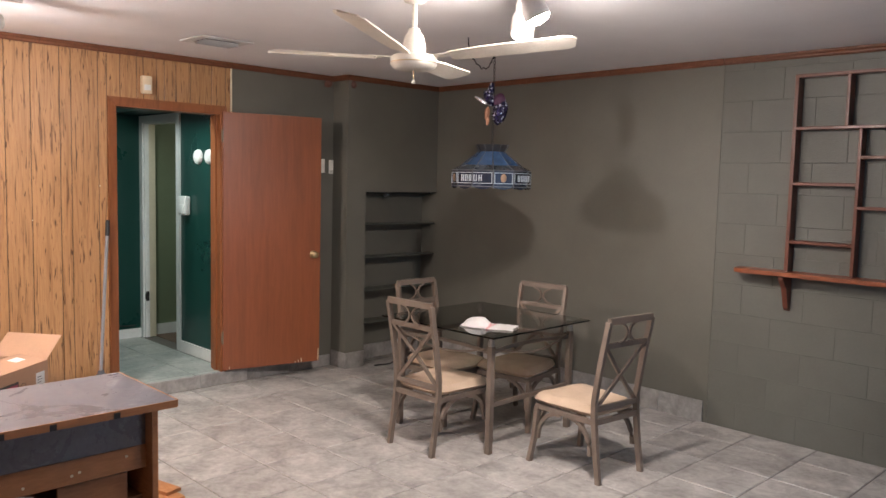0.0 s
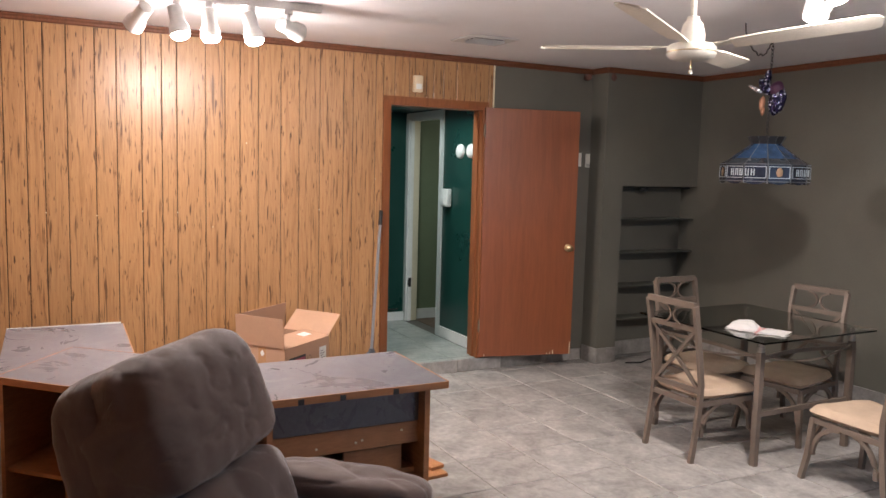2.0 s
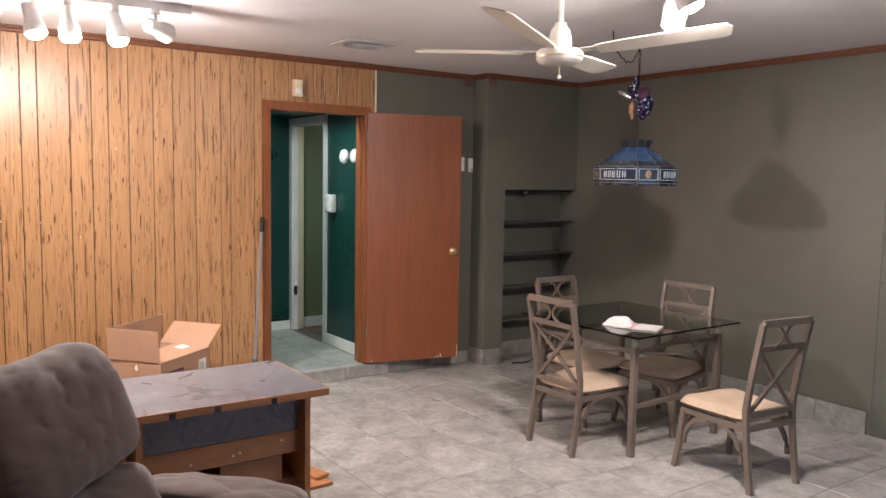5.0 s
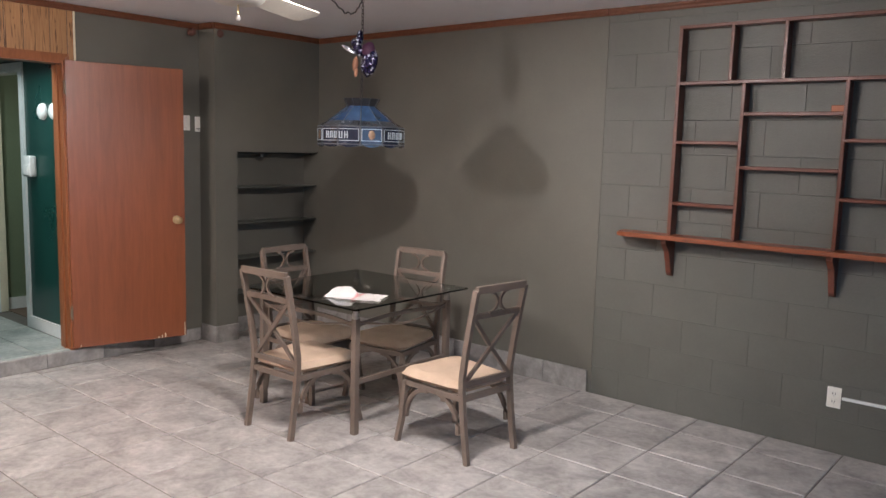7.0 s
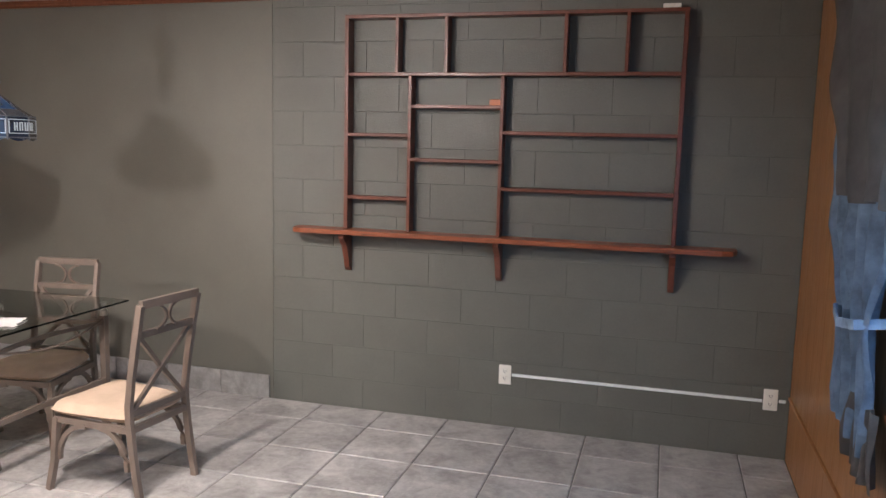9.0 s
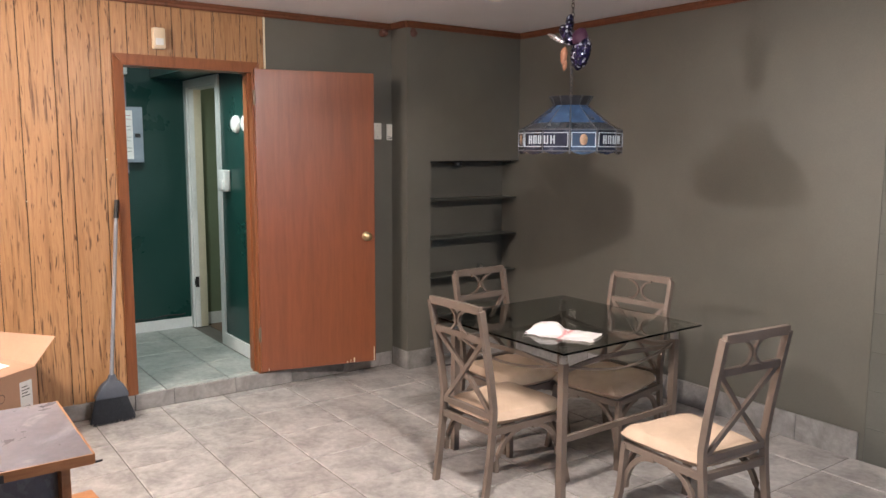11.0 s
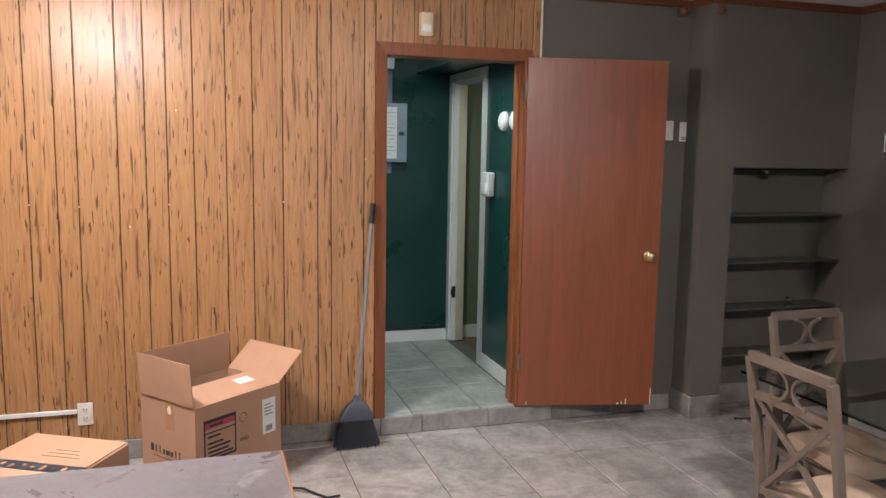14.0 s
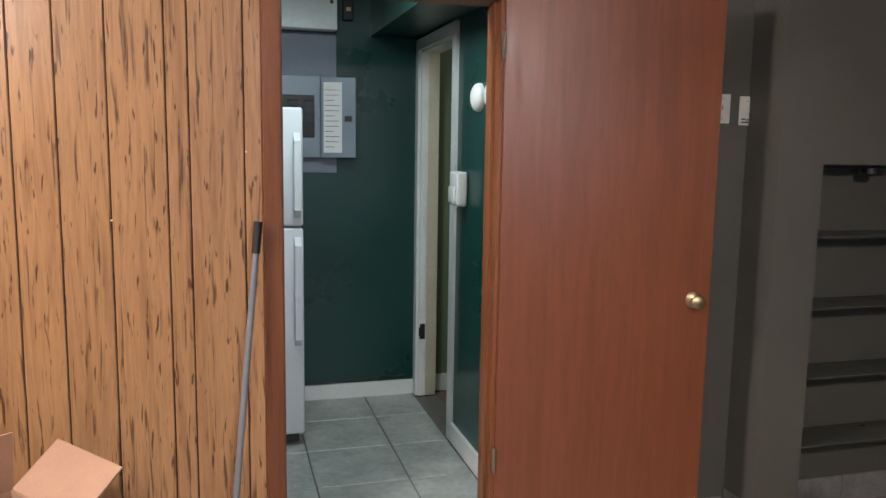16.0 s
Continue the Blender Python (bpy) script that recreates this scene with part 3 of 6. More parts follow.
def dining_chair():
    """Origin on the floor midway between the back legs; the sitter faces +y."""
    c = thing("dining_chair", "taupe metal dining chair with beige seat cushion and crossed back", "chair", group="chairs round the glass table")
    w, top, seat = 0.365, 0.93, 0.43
    bend = lambda z: -0.085 * max(0, (z - 0.45) / 0.48) ** 1.15 - 0.05 * max(0, (0.40 - z) / 0.4) ** 1.3
    for s in (-1, 1):
        zs = [0.0, 0.12, 0.25, 0.38, 0.45, 0.6, 0.75, 0.91]
        part("back_post", sweep(bmesh.new(), [(s * w / 2, 0.05 + bend(z), z) for z in zs], 0.023, 0.031, up=(0, 1, 0)), TAUPE, c)
        part("front_leg", sweep(bmesh.new(), [(s * (w / 2 + 0.042), 0.495, 0.0), (s * (w / 2 + 0.026), 0.475, 0.14), (s * (w / 2 + 0.016), 0.462, 0.345)], 0.027, 0.027, up=(0, 1, 0)), TAUPE, c)
        # arched braces under the seat sides
        pts = [(s * (w / 2 + 0.012), 0.468 - 0.01 - 0.17 * (1 - math.cos(a)), 0.145 + 0.18 * math.sin(a)) for a in [k * math.pi / 2 / 7 for k in range(8)]]
        part("arched_brace", sweep(bmesh.new(), pts, 0.018, 0.022), TAUPE, c)
        pts = [(s * (w / 2 + 0.002), 0.065 + 0.15 * (1 - math.cos(a)), 0.145 + 0.18 * math.sin(a)) for a in [k * math.pi / 2 / 7 for k in range(8)]]
        part("arched_brace", sweep(bmesh.new(), pts, 0.018, 0.022), TAUPE, c)
        pts = [(s * (w / 2 + 0.01 - 0.15 * (1 - math.cos(a))), 0.472, 0.145 + 0.18 * math.sin(a)) for a in [k * math.pi / 2 / 7 for k in range(8)]]
        part("arched_brace", sweep(bmesh.new(), pts, 0.018, 0.022), TAUPE, c)
        part("side_rail", sweep(bmesh.new(), [(s * w / 2, 0.055, 0.338), (s * (w / 2 + 0.015), 0.47, 0.338)], 0.022, 0.03), TAUPE, c)
    part("front_rail", sweep(bmesh.new(), [(-w / 2 - 0.015, 0.468, 0.338), (w / 2 + 0.015, 0.468, 0.338)], 0.022, 0.03), TAUPE, c)
    rail = lambda name, z, d: part(name, sweep(bmesh.new(), [(-w / 2, 0.05 + bend(z), z), (w / 2, 0.05 + bend(z), z)], 0.022, d), TAUPE, c)
    rail("top_rail", top - 0.018, 0.036)
    rail("middle_rail", 0.772, 0.028)
    rail("lower_rail", 0.41, 0.028)
    rail("back_rail", 0.338, 0.03)
    for s in (-1, 1):
        za, zb = 0.422, 0.76
        part("cross_bar", sweep(bmesh.new(), [(s * (w / 2 - 0.02), 0.05 + bend(za), za), (0, 0.05 + bend(0.59) + 0.004 * s, 0.59), (-s * (w / 2 - 0.02), 0.05 + bend(zb), zb)], 0.02, 0.016, up=(0, 1, 0)), TAUPE, c)
        # back-to-back arcs in the upper panel
        pts = [(s * (0.078 - 0.068 * math.cos(radians(a))), 0.05 + bend(0.838), 0.838 + 0.054 * math.sin(radians(a))) for a in range(-85, 86, 17)]
        part("scroll", sweep(bmesh.new(), pts, 0.011, 0.013, up=(0, 1, 0)), TAUPE, c)
    ch = part("seat_cushion", cushion(w + 0.01, w + 0.10, 0.47, 0.075), CUSHION, c, "beige padded cloth cushion", True, pose(0, 0.275, 0.383))
    return c


chair = dining_chair()
chair.matrix_basis = pose(-1.983, 4.247, 0, 0, 0, 84)
tagged(chair, "taupe metal dining chair with beige cushion pulled from the table")
for (x, y, rz) in ((-3.087, 3.655, 2), (-3.12, 4.925, 188), (-3.775, 4.335, -88)):
    k = copy_thing(chair, pose(x, y, 0, 0, 0, rz))
    tagged(k, "taupe metal dining chair with crossed back under the glass table")

table = thing("glass_table", "square grey-tinted glass dining table with taupe metal legs", "table", pose(-3.14, 4.367, 0, 0, 0, 1.0))
H = 0.495
bm = prism(bmesh.new(), [(-H, -H), (H, -H), (H, H), (-H, H)], 0.728, 0.738)
bmesh.ops.bevel(bm, geom=bm.edges[:], offset=0.003, segments=2, affect="EDGES")
part("glass_top", bm, TABLEGLASS, table, "thick grey-tinted glass top")
L = 0.40
for sx in (-1, 1):
    for sy in (-1, 1):
        leg = part("leg", sweep(bmesh.new(), [(sx * L, sy * L, 0), (sx * L, sy * L, 0.66)], 0.034, 0.034), TAUPE, table)
        part("leg_cap", lathe(bmesh.new(), [(0.02, 0.6605), (0.02, 0.69), (0.014, 0.695), (0.014, 0.72), (0.022, 0.7235), (0.022, 0.7275)], 16, pose(sx * L, sy * L, 0)), STEEL, leg, "bright metal cap", True)
for a, b in (((-L, -L), (L, -L)), ((L, -L), (L, L)), ((L, L), (-L, L)), ((-L, L), (-L, -L))):
    a, b = Vector((*a, 0.62)), Vector((*b, 0.62))
    inward = -(a + b).normalized()
    inward.z = 0
    pts = [a.lerp(b, k / 10) + inward * 0.13 * math.sin(math.pi * k / 10) for k in range(11)]
    part("bowed_rail", sweep(bmesh.new(), pts, 0.013, 0.022), TAUPE, table)
    pts = [a.lerp(b, k / 10) - inward * 0.05 * math.sin(math.pi * k / 10) + Vector((0, 0, 0.025 - 0.06 * math.sin(math.pi * k / 10))) for k in range(11)]
    part("curved_tube", sweep(bmesh.new(), pts, 0.007, n=8), TAUPE, table, soft=True)
part("stretcher", sweep(bmesh.new(), [(-L, -L, 0.30), (-L, L, 0.30)], 0.02, 0.028), TAUPE, table)
part("stretcher", sweep(bmesh.new(), [(L, -L, 0.30), (L, L, 0.30)], 0.02, 0.028), TAUPE, table)

# crumpled cloth on the glass
m, n_, l_, b_ = material("white_cloth_pink_stripe")
v_ = coords(n_, l_, (1, 1, 1))
sep = n_.new("ShaderNodeSeparateXYZ")
l_.new(v_, sep.inputs[0])
stripe = ramp(n_, l_, sep.outputs[0], [(0.0, (0.85, 0.82, 0.80)), (0.012, (0.80, 0.36, 0.36)), (0.03, (0.85, 0.82, 0.80))])
l_.new(stripe, b_.inputs["Base Color"])
b_.inputs["Roughness"].default_value = 0.9
bump(n_, l_, b_, noise_tex(n_, l_, v_, 220, 3), 0.25, 0.002)
CLOTH = m
bm = bmesh.new()
N = 34
rows = []
for i in range(N + 1):
    row = []
    for j in range(N + 1):
        u, v = 2 * i / N - 1, 2 * j / N - 1
        r = min(1.0, math.hypot(u * 0.8, v))
        p = Vector((u * 0.17, v * 0.10, 0))
        p.x += 0.02 * noise.noise(Vector((u * 2, v * 2, 5)))
        p.y += 0.03 * noise.noise(Vector((u * 2, v * 2, 9)))
        lump = max(0, 1 - ((u + 0.45) ** 2 * 3.2 + (v - 0.1) ** 2 * 2.0))
        z = 0.004 + 0.05 * lump + 0.016 * abs(noise.noise(Vector((u * 3.5, v * 3.5, 2)))) * (1 - r * 0.6) + 0.008 * lump * noise.noise(Vector((u * 9, v * 9, 4)))
        row.append(bm.verts.new((p.x, p.y, z)))
    rows.append(row)
for i in range(N):
    for j in range(N):
        bm.faces.new((rows[i][j], rows[i + 1][j], rows[i + 1][j + 1], rows[i][j + 1]))
bmesh.ops.solidify(bm, geom=bm.faces[:], thickness=0.002)
tagged(part("napkin", bm, CLOTH, None, soft=True, m=pose(-2.895, 4.125, 0.739, 0, 0, 25)), "crumpled white cloth with a pink stripe on the table", "cloth")

# ---- hanging lamp ----
LEAD = surface("dark_leading", (0.05, 0.05, 0.055), 0.4, 0.6, 0.2, 30, 100, 0.05)
BLUEGLASS = surface("blue_slag_plastic", (0.028, 0.060, 0.125), 0.22, 0, 0.45, 14, 60, 0.02, jitter=4)
GREYBLUE = surface("grey_slag_plastic", (0.032, 0.038, 0.046), 0.22, 0, 0.3, 14, 60, 0.02, jitter=4)
NAVY = surface("navy_slag_plastic", (0.014, 0.018, 0.032), 0.22, 0, 0.35, 14, 60, 0.02, jitter=4)
GOLD = surface("tan_emblem", (0.20, 0.12, 0.065), 0.35, 0, 0.4, 60, 200, 0.02)
PALE = surface("pale_lettering", (0.30, 0.34, 0.37), 0.35, 0, 0.05)
SILVER = surface("dull_silver_came", (0.085, 0.09, 0.10), 0.35, 0.4, 0.2, 30, 100, 0.05)
LX, LY = -3.215, 4.46
shade_lamp = thing("pendant_lamp", "blue stained-glass style hanging bar lamp with lettered band", "lamp", pose(LX, LY, 0, 0, 0, -15))
NS = 12
R0, R1, Z0, Z1, Z2, RT = 0.262, 0.262, 1.60, 1.718, 1.864, 0.055


def ring_pt(r, k, z):
    a = 2 * math.pi * k / NS
    return Vector((r * math.cos(a), r * math.sin(a), z))


def panel_quad(a, b, c, d, mat, name, parent, t=0.004):
    bm = bmesh.new()
    nrm = (b - a).cross(d - a).normalized() * t
    hull(bm, [a, b, c, d, a + nrm, b + nrm, c + nrm, d + nrm])
    bmesh.ops.recalc_face_normals(bm, faces=bm.faces[:])
    return part(name, bm, mat, parent)


for k in range(NS):
    a, b = ring_pt(R0, k, Z0 + 0.012), ring_pt(R0, k + 1, Z0 + 0.012)
    c, d = ring_pt(R1, k + 1, Z1), ring_pt(R1, k, Z1)
    g = 0.04
    band = panel_quad(a.lerp(b, g), b.lerp(a, g), c.lerp(d, g), d.lerp(c, g), NAVY, "band_pane", shade_lamp)
    mid = (a + b) / 2
    ang = math.degrees(math.atan2(mid.y, mid.x))
    inner = pose(*((mid.x + 0.006 * math.cos(radians(ang))), mid.y + 0.006 * math.sin(radians(ang)), Z0 + 0.068), 90, 0, ang + 90)
    # pale frame round each lettered pane
    fr = bmesh.new()
    hw, hh, t = 0.062, 0.036, 0.004
    sides = [(-hw, hw, hh - t, hh), (-hw, hw, -hh, -hh + t)]
    sides += [(-hw, -hw + t, -hh, hh)] if k % 3 != 1 else []
    sides += [(hw - t, hw, -hh, hh)] if k % 3 != 0 else []
    for s in sides:
        box(fr, s[0], s[1], s[2], s[3], -0.001, 0.002, inner)
    part("pane_border", fr, PALE, band)
    if k % 3 != 2:
        for i in (range(1, 4) if k % 3 == 0 else range(0, 2)):
            bm = bmesh.new()
            x0 = -0.062 + 0.0335 * i
            box(bm, x0, x0 + 0.007, -0.021, 0.021, -0.001, 0.002, inner)
            box(bm, x0 + 0.016, x0 + 0.022, -0.021, 0.021, -0.001, 0.002, inner)
            box(bm, x0 + 0.007, x0 + 0.016, (-0.021, -0.003, 0.016)[i % 3], (-0.016, 0.003, 0.021)[i % 3], -0.001, 0.002, inner)
            part("mark_stroke", bm, PALE, band)
    else:
        bm = bmesh.new()
        bmesh.ops.create_icosphere(bm, subdivisions=2, radius=1, matrix=inner @ Matrix.Diagonal((0.021, 0.028, 0.004, 1)))
        part("emblem", bm, GOLD, band, soft=True)
    p0, p1 = ring_pt(R1, k, Z1), ring_pt(R1, k + 1, Z1)
    q0, q1 = ring_pt(RT + 0.03, k, Z2 - 0.02), ring_pt(RT + 0.03, k + 1, Z2 - 0.02)
    m0, m1 = p0.lerp(q0, 0.32), p1.lerp(q1, 0.32)
    m0.z -= 0.008
    m1.z -= 0.008
    panel_quad(p0.lerp(p1, g), p1.lerp(p0, g), m1.lerp(m0, g), m0.lerp(m1, g), GREYBLUE, "shade_pane", shade_lamp)
    panel_quad(m0.lerp(m1, g), m1.lerp(m0, g), q1.lerp(q0, g), q0.lerp(q1, g), BLUEGLASS, "shade_pane", shade_lamp)
    # flared dark crown
    t0, t1 = ring_pt(RT + 0.03, k, Z2 - 0.02), ring_pt(RT + 0.03, k + 1, Z2 - 0.02)
    u0, u1 = ring_pt(RT + 0.058, k, Z2 + 0.028), ring_pt(RT + 0.058, k + 1, Z2 + 0.028)
    panel_quad(t0.lerp(t1, 0.03), t1.lerp(t0, 0.03), u1.lerp(u0, 0.12), u0.lerp(u1, 0.12), LEAD, "crown_pane", shade_lamp)
    # scalloped lower edge
    e0, e1 = ring_pt(R0, k, Z0 + 0.012), ring_pt(R0, k + 1, Z0 + 0.012)
    bm = bmesh.new()
    pts = [e0.lerp(e1, 0.04 + 0.92 * i / 8) for i in range(9)]
    low = [p - Vector((0, 0, 0.016 * math.sin(math.pi * i / 8) + 0.001)) for i, p in enumerate(pts)]
    out = Vector((mid.x, mid.y, 0)).normalized() * 0.004
    loop = pts + low[::-1]
    va, vb = [bm.verts.new(p) for p in loop], [bm.verts.new(p + out) for p in loop]
    bm.faces.new(va), bm.faces.new(vb[::-1])
    for i in range(len(loop)):
        j = (i + 1) % len(loop)
        bm.faces.new((va[j], va[i], vb[i], vb[j]))
    bmesh.ops.recalc_face_normals(bm, faces=bm.faces[:])
    part("scallop", bm, NAVY, shade_lamp)
    part("lead_rib", sweep(bmesh.new(), [ring_pt(R0 + 0.003, k, Z0), ring_pt(R1 + 0.003, k, Z1), m0, q0, ring_pt(RT + 0.058, k, Z2 + 0.028)], 0.0035, n=6), SILVER, shade_lamp)
for r, z in ((R0 + 0.003, Z0 + 0.013), (R1 + 0.003, Z1), (RT + 0.031, Z2 - 0.02)):
    part("lead_ring", sweep(bmesh.new(), [ring_pt(r, k, z) for k in range(NS)], 0.0038, n=6, closed=True), SILVER, shade_lamp)
part("cap", lathe(bmesh.new(), [(0.078, 1.845), (0.08, 1.849), (0.05, 1.856), (0.012, 1.86), (0.012, 1.875)], 24), LEAD, shade_lamp, soft=True)
part("socket", lathe(bmesh.new(), [(0.02, 1.77), (0.024, 1.775), (0.024, 1.837), (0.01, 1.8378)], 16), BLACK, shade_lamp, soft=True)
chain = bmesh.new()
z, k = 1.872, 0
while z < 2.49:
    pts = [Vector((0.008 * math.cos(a), 0, z + 0.013 + 0.015 * math.sin(a))) for a in [i * math.pi / 4 for i in range(8)]]
    if k % 2:
        pts = [Vector((0, p.x, p.z)) for p in pts]
    sweep(chain, pts, 0.0022, n=5, closed=True)
    z += 0.022
    k += 1
part("chain", chain, LEAD, shade_lamp)
part("ceiling_hook", lathe(bmesh.new(), [(0.004, 2.485), (0.006, 2.50), (0.018, 2.505), (0.018, 2.5098)], 12), LEAD, shade_lamp)
cord = [(LX, LY, 2.49), (LX + 0.0, LY - 0.03, 2.44), (LX + 0.05, LY - 0.12, 2.38), (LX + 0.12, LY - 0.26, 2.36), (LX + 0.2, LY - 0.42, 2.39), (LX + 0.26, LY - 0.52, 2.44), (LX + 0.28, LY - 0.55, 2.50)]
fine = []
for i in range(len(cord) - 1):
    for j in range(6):
        fine.append(Vector(cord[i]).lerp(Vector(cord[i + 1]), j / 6) + Vector((0, 0, 0.006 * math.sin((i * 6 + j) * 1.7))))
tagged(part("lamp_cord", sweep(bmesh.new(), fine, 0.004, n=7), LEAD, soft=True), "dark cord and chain looping under the ceiling", "cord")

# sequinned ornament on the chain: one plain shape
m, n_, l_, b_ = material("sequins")
v_ = coords(n_, l_, (1, 1, 1))
vor = n_.new("ShaderNodeTexVoronoi")
vor.inputs["Scale"].default_value = 90
l_.new(v_, vor.inputs["Vector"])
l_.new(ramp(n_, l_, vor.outputs["Color"], [(0.2, (0.006, 0.006, 0.02)), (0.55, (0.014, 0.012, 0.05)), (0.72, (0.03, 0.018, 0.08)), (0.80, (0.6, 0.62, 0.72))]), b_.inputs["Base Color"])
b_.inputs["Roughness"].default_value, b_.inputs["Metallic"].default_value = 0.25, 0.5
bump(n_, l_, b_, vor.outputs["Distance"], 0.8, 0.004)
SEQUIN = m
MAGENTA = surface("magenta_cloth", (0.055, 0.012, 0.04), 0.7)
TAN = surface("tan_cloth", (0.30, 0.14, 0.08), 0.7)
SHINE = surface("silver_lame", (0.6, 0.58, 0.6), 0.25, 0.9, 0.2, 60, 200, 0.2)
bm = bmesh.new()


def blob(bm, at_, size, rot=(0, 0, 0), mat_index=0, wob=0.12, sub=3):
    start = set(bm.faces)
    res = bmesh.ops.create_icosphere(bm, subdivisions=sub, radius=1)
    mm = pose(*at_, *rot) @ Matrix.Diagonal((*size, 1))
    for vv in res["verts"]:
        p = vv.co.copy()
        p *= 1 + wob * noise.noise(p * 2.1 + Vector(at_) * 7)
        vv.co = mm @ p
    for f in bm.faces:
        if f not in start:
            f.material_index = mat_index


blob(bm, (0.04, 0.026, 2.115), (0.05, 0.042, 0.09), (0, 12, 30), 0)
blob(bm, (0.035, 0.02, 2.185), (0.042, 0.04, 0.05), (0, 20, 30), 1)
blob(bm, (-0.02, -0.02, 2.20), (0.03, 0.03, 0.06), (0, -30, 30), 0)
blob(bm, (-0.01, -0.015, 2.255), (0.022, 0.022, 0.05), (0, 10, 30), 0)
blob(bm, (-0.028, -0.03, 2.10), (0.018, 0.018, 0.045), (0, 5, 30), 2)
blob(bm, (-0.02, -0.03, 2.05), (0.012, 0.012, 0.028), (0, 5, 30), 2)
blob(bm, (-0.06, -0.055, 2.185), (0.05, 0.012, 0.013), (0, 30, 40), 3)
me = smooth(mesh_of(bm, "hanging_ornament", [SEQUIN, MAGENTA, TAN, SHINE]))
orn = tagged(new("hanging_ornament", me), "dark purple sequinned doll-like ornament tied to the lamp chain", "ornament")
orn.location = (LX, LY, 0.0)

# ---- ceiling fan ----
FANWHITE = surface("aged_white_enamel", (0.74, 0.70, 0.62), 0.35, 0, 0.06, 8, 80, 0.03)
BLADE = surface("white_fan_blade", (0.84, 0.77, 0.66), 0.4, 0, 0.08, 5, 80, 0.04)
fan = thing("ceiling_fan", "white four-blade ceiling fan with pull chain", "fan", pose(-2.29, 2.90, 0))
part("canopy", lathe(bmesh.new(), [(0.012, 2.42), (0.045, 2.43), (0.065, 2.46), (0.07, 2.509)], 28), FANWHITE, fan, soft=True)
part("downrod", lathe(bmesh.new(), [(0.012, 2.31), (0.012, 2.425)], 14), FANWHITE, fan, soft=True)
part("motor_neck", lathe(bmesh.new(), [(0.052, 2.203), (0.052, 2.24), (0.042, 2.285), (0.028, 2.30), (0.026, 2.315), (0.013, 2.32)], 28), FANWHITE, fan, soft=True)
part("rotor_housing", lathe(bmesh.new(), [(0.02, 2.132), (0.07, 2.134), (0.092, 2.142), (0.102, 2.153), (0.104, 2.158), (0.104, 2.186), (0.094, 2.198), (0.05, 2.205)], 36), FANWHITE, fan, soft=True)
part("trim_band", lathe(bmesh.new(), [(0.1045, 2.163), (0.1055, 2.164), (0.1055, 2.167), (0.1045, 2.168)], 36), BRASS, fan, soft=True)
part("pull_chain", sweep(bmesh.new(), [(0.0, 0.0, 2.133), (0.001, 0, 2.096)], 0.003, n=6), BRASS, fan)
part("pull_knob", lathe(bmesh.new(), [(0.004, 2.072), (0.009, 2.077), (0.009, 2.085), (0.004, 2.093)], 12), FANWHITE, fan, soft=True)
for k in range(4):
    a = radians(207.6 + 90 * k)
    mm = Matrix.Rotation(a, 4, "Z") @ Matrix.Translation((0, 0, 2.182)) @ Matrix.Rotation(radians(-1.5 if k == 3 else -4.5), 4, "Y") @ Matrix.Rotation(radians(-15 if k == 3 else -13), 4, "X")
    bm = bmesh.new()
    outline = [(0.17, -0.045), (0.30, -0.058), (0.68, -0.066), (0.715, -0.055), (0.73, -0.03), (0.715, 0.045), (0.68, 0.062), (0.30, 0.056), (0.17, 0.045)]
    prism(bm, outline, -0.003, 0.003)
    bm.transform(mm)
    bl = part("blade", bm, BLADE, fan)
    bm = boxes((0.09, 0.2, -0.018, 0.018, 0.0035, 0.008), (0.17, 0.24, -0.035, 0.035, 0.0035, 0.007))
    bm.transform(mm)
    part("blade_bracket", bm, FANWHITE, bl)

# ---- track lights ----
BULB = glow("lit_bulb", (1.0, 0.90, 0.83), 1000.0)
DEADBULB = surface("unlit_bulb", (0.5, 0.5, 0.5), 0.2)
HEADGREY = surface("grey_white_enamel", (0.62, 0.60, 0.57), 0.35, 0, 0.06, 12, 90, 0.03)


def track_head(at_, aim, lit, name_parent):
    t = thing("track_spotlight", "white cylindrical track spotlight, " + ("lit" if lit else "unlit"), "spotlight", None, "spotlights on the track")
    x, y = at_
    part("stem", lathe(bmesh.new(), [(0.008, 2.385), (0.008, 2.44), (0.022, 2.443), (0.022, 2.4675)], 14, pose(x, y, 0)), HEADGREY, t, soft=True)
    m = look((x, y, 2.375), aim) @ pose(0, 0, 0, 180)
    part("head", lathe(bmesh.new(), [(0.02, -0.065), (0.036, -0.058), (0.038, 0.02), (0.05, 0.045), (0.052, 0.09), (0.047, 0.092), (0.044, 0.05)], 28, m), HEADGREY, t, soft=True)
    part("bulb", lathe(bmesh.new(), [(0.02, 0.052), (0.042, 0.075), (0.045, 0.095), (0.036, 0.108), (0.01, 0.114)], 24, m), BULB if lit else DEADBULB, t, "lit frosted bulb" if lit else "", True)
    return t


def track(x0, y0, x1, y1):
    t = thing("light_track", "white ceiling track for spotlights", "track light")
    d = Vector((x1 - x0, y1 - y0, 0))
    ang = math.degrees(math.atan2(d.y, d.x))
    mm = pose(x0, y0, 0, 0, 0, ang)
    part("rail", boxes((0, d.length, -0.018, 0.018, 2.468, 2.5098)), HEADGREY, t, m=mm)
    part("feed_box", rounded(d.length * 0.48, d.length * 0.48 + 0.12, -0.032, 0.032, 2.4685, 2.509, 0.004, 1), HEADGREY, t, m=mm @ pose(0, 0, -0.006))


track(-4.03, 0.7, -3.94, 1.78)
track(-2.05, 3.35, -1.5, 2.75)
for spot, aim, lit, watts in HEADS:
    track_head(spot, aim, lit, None)

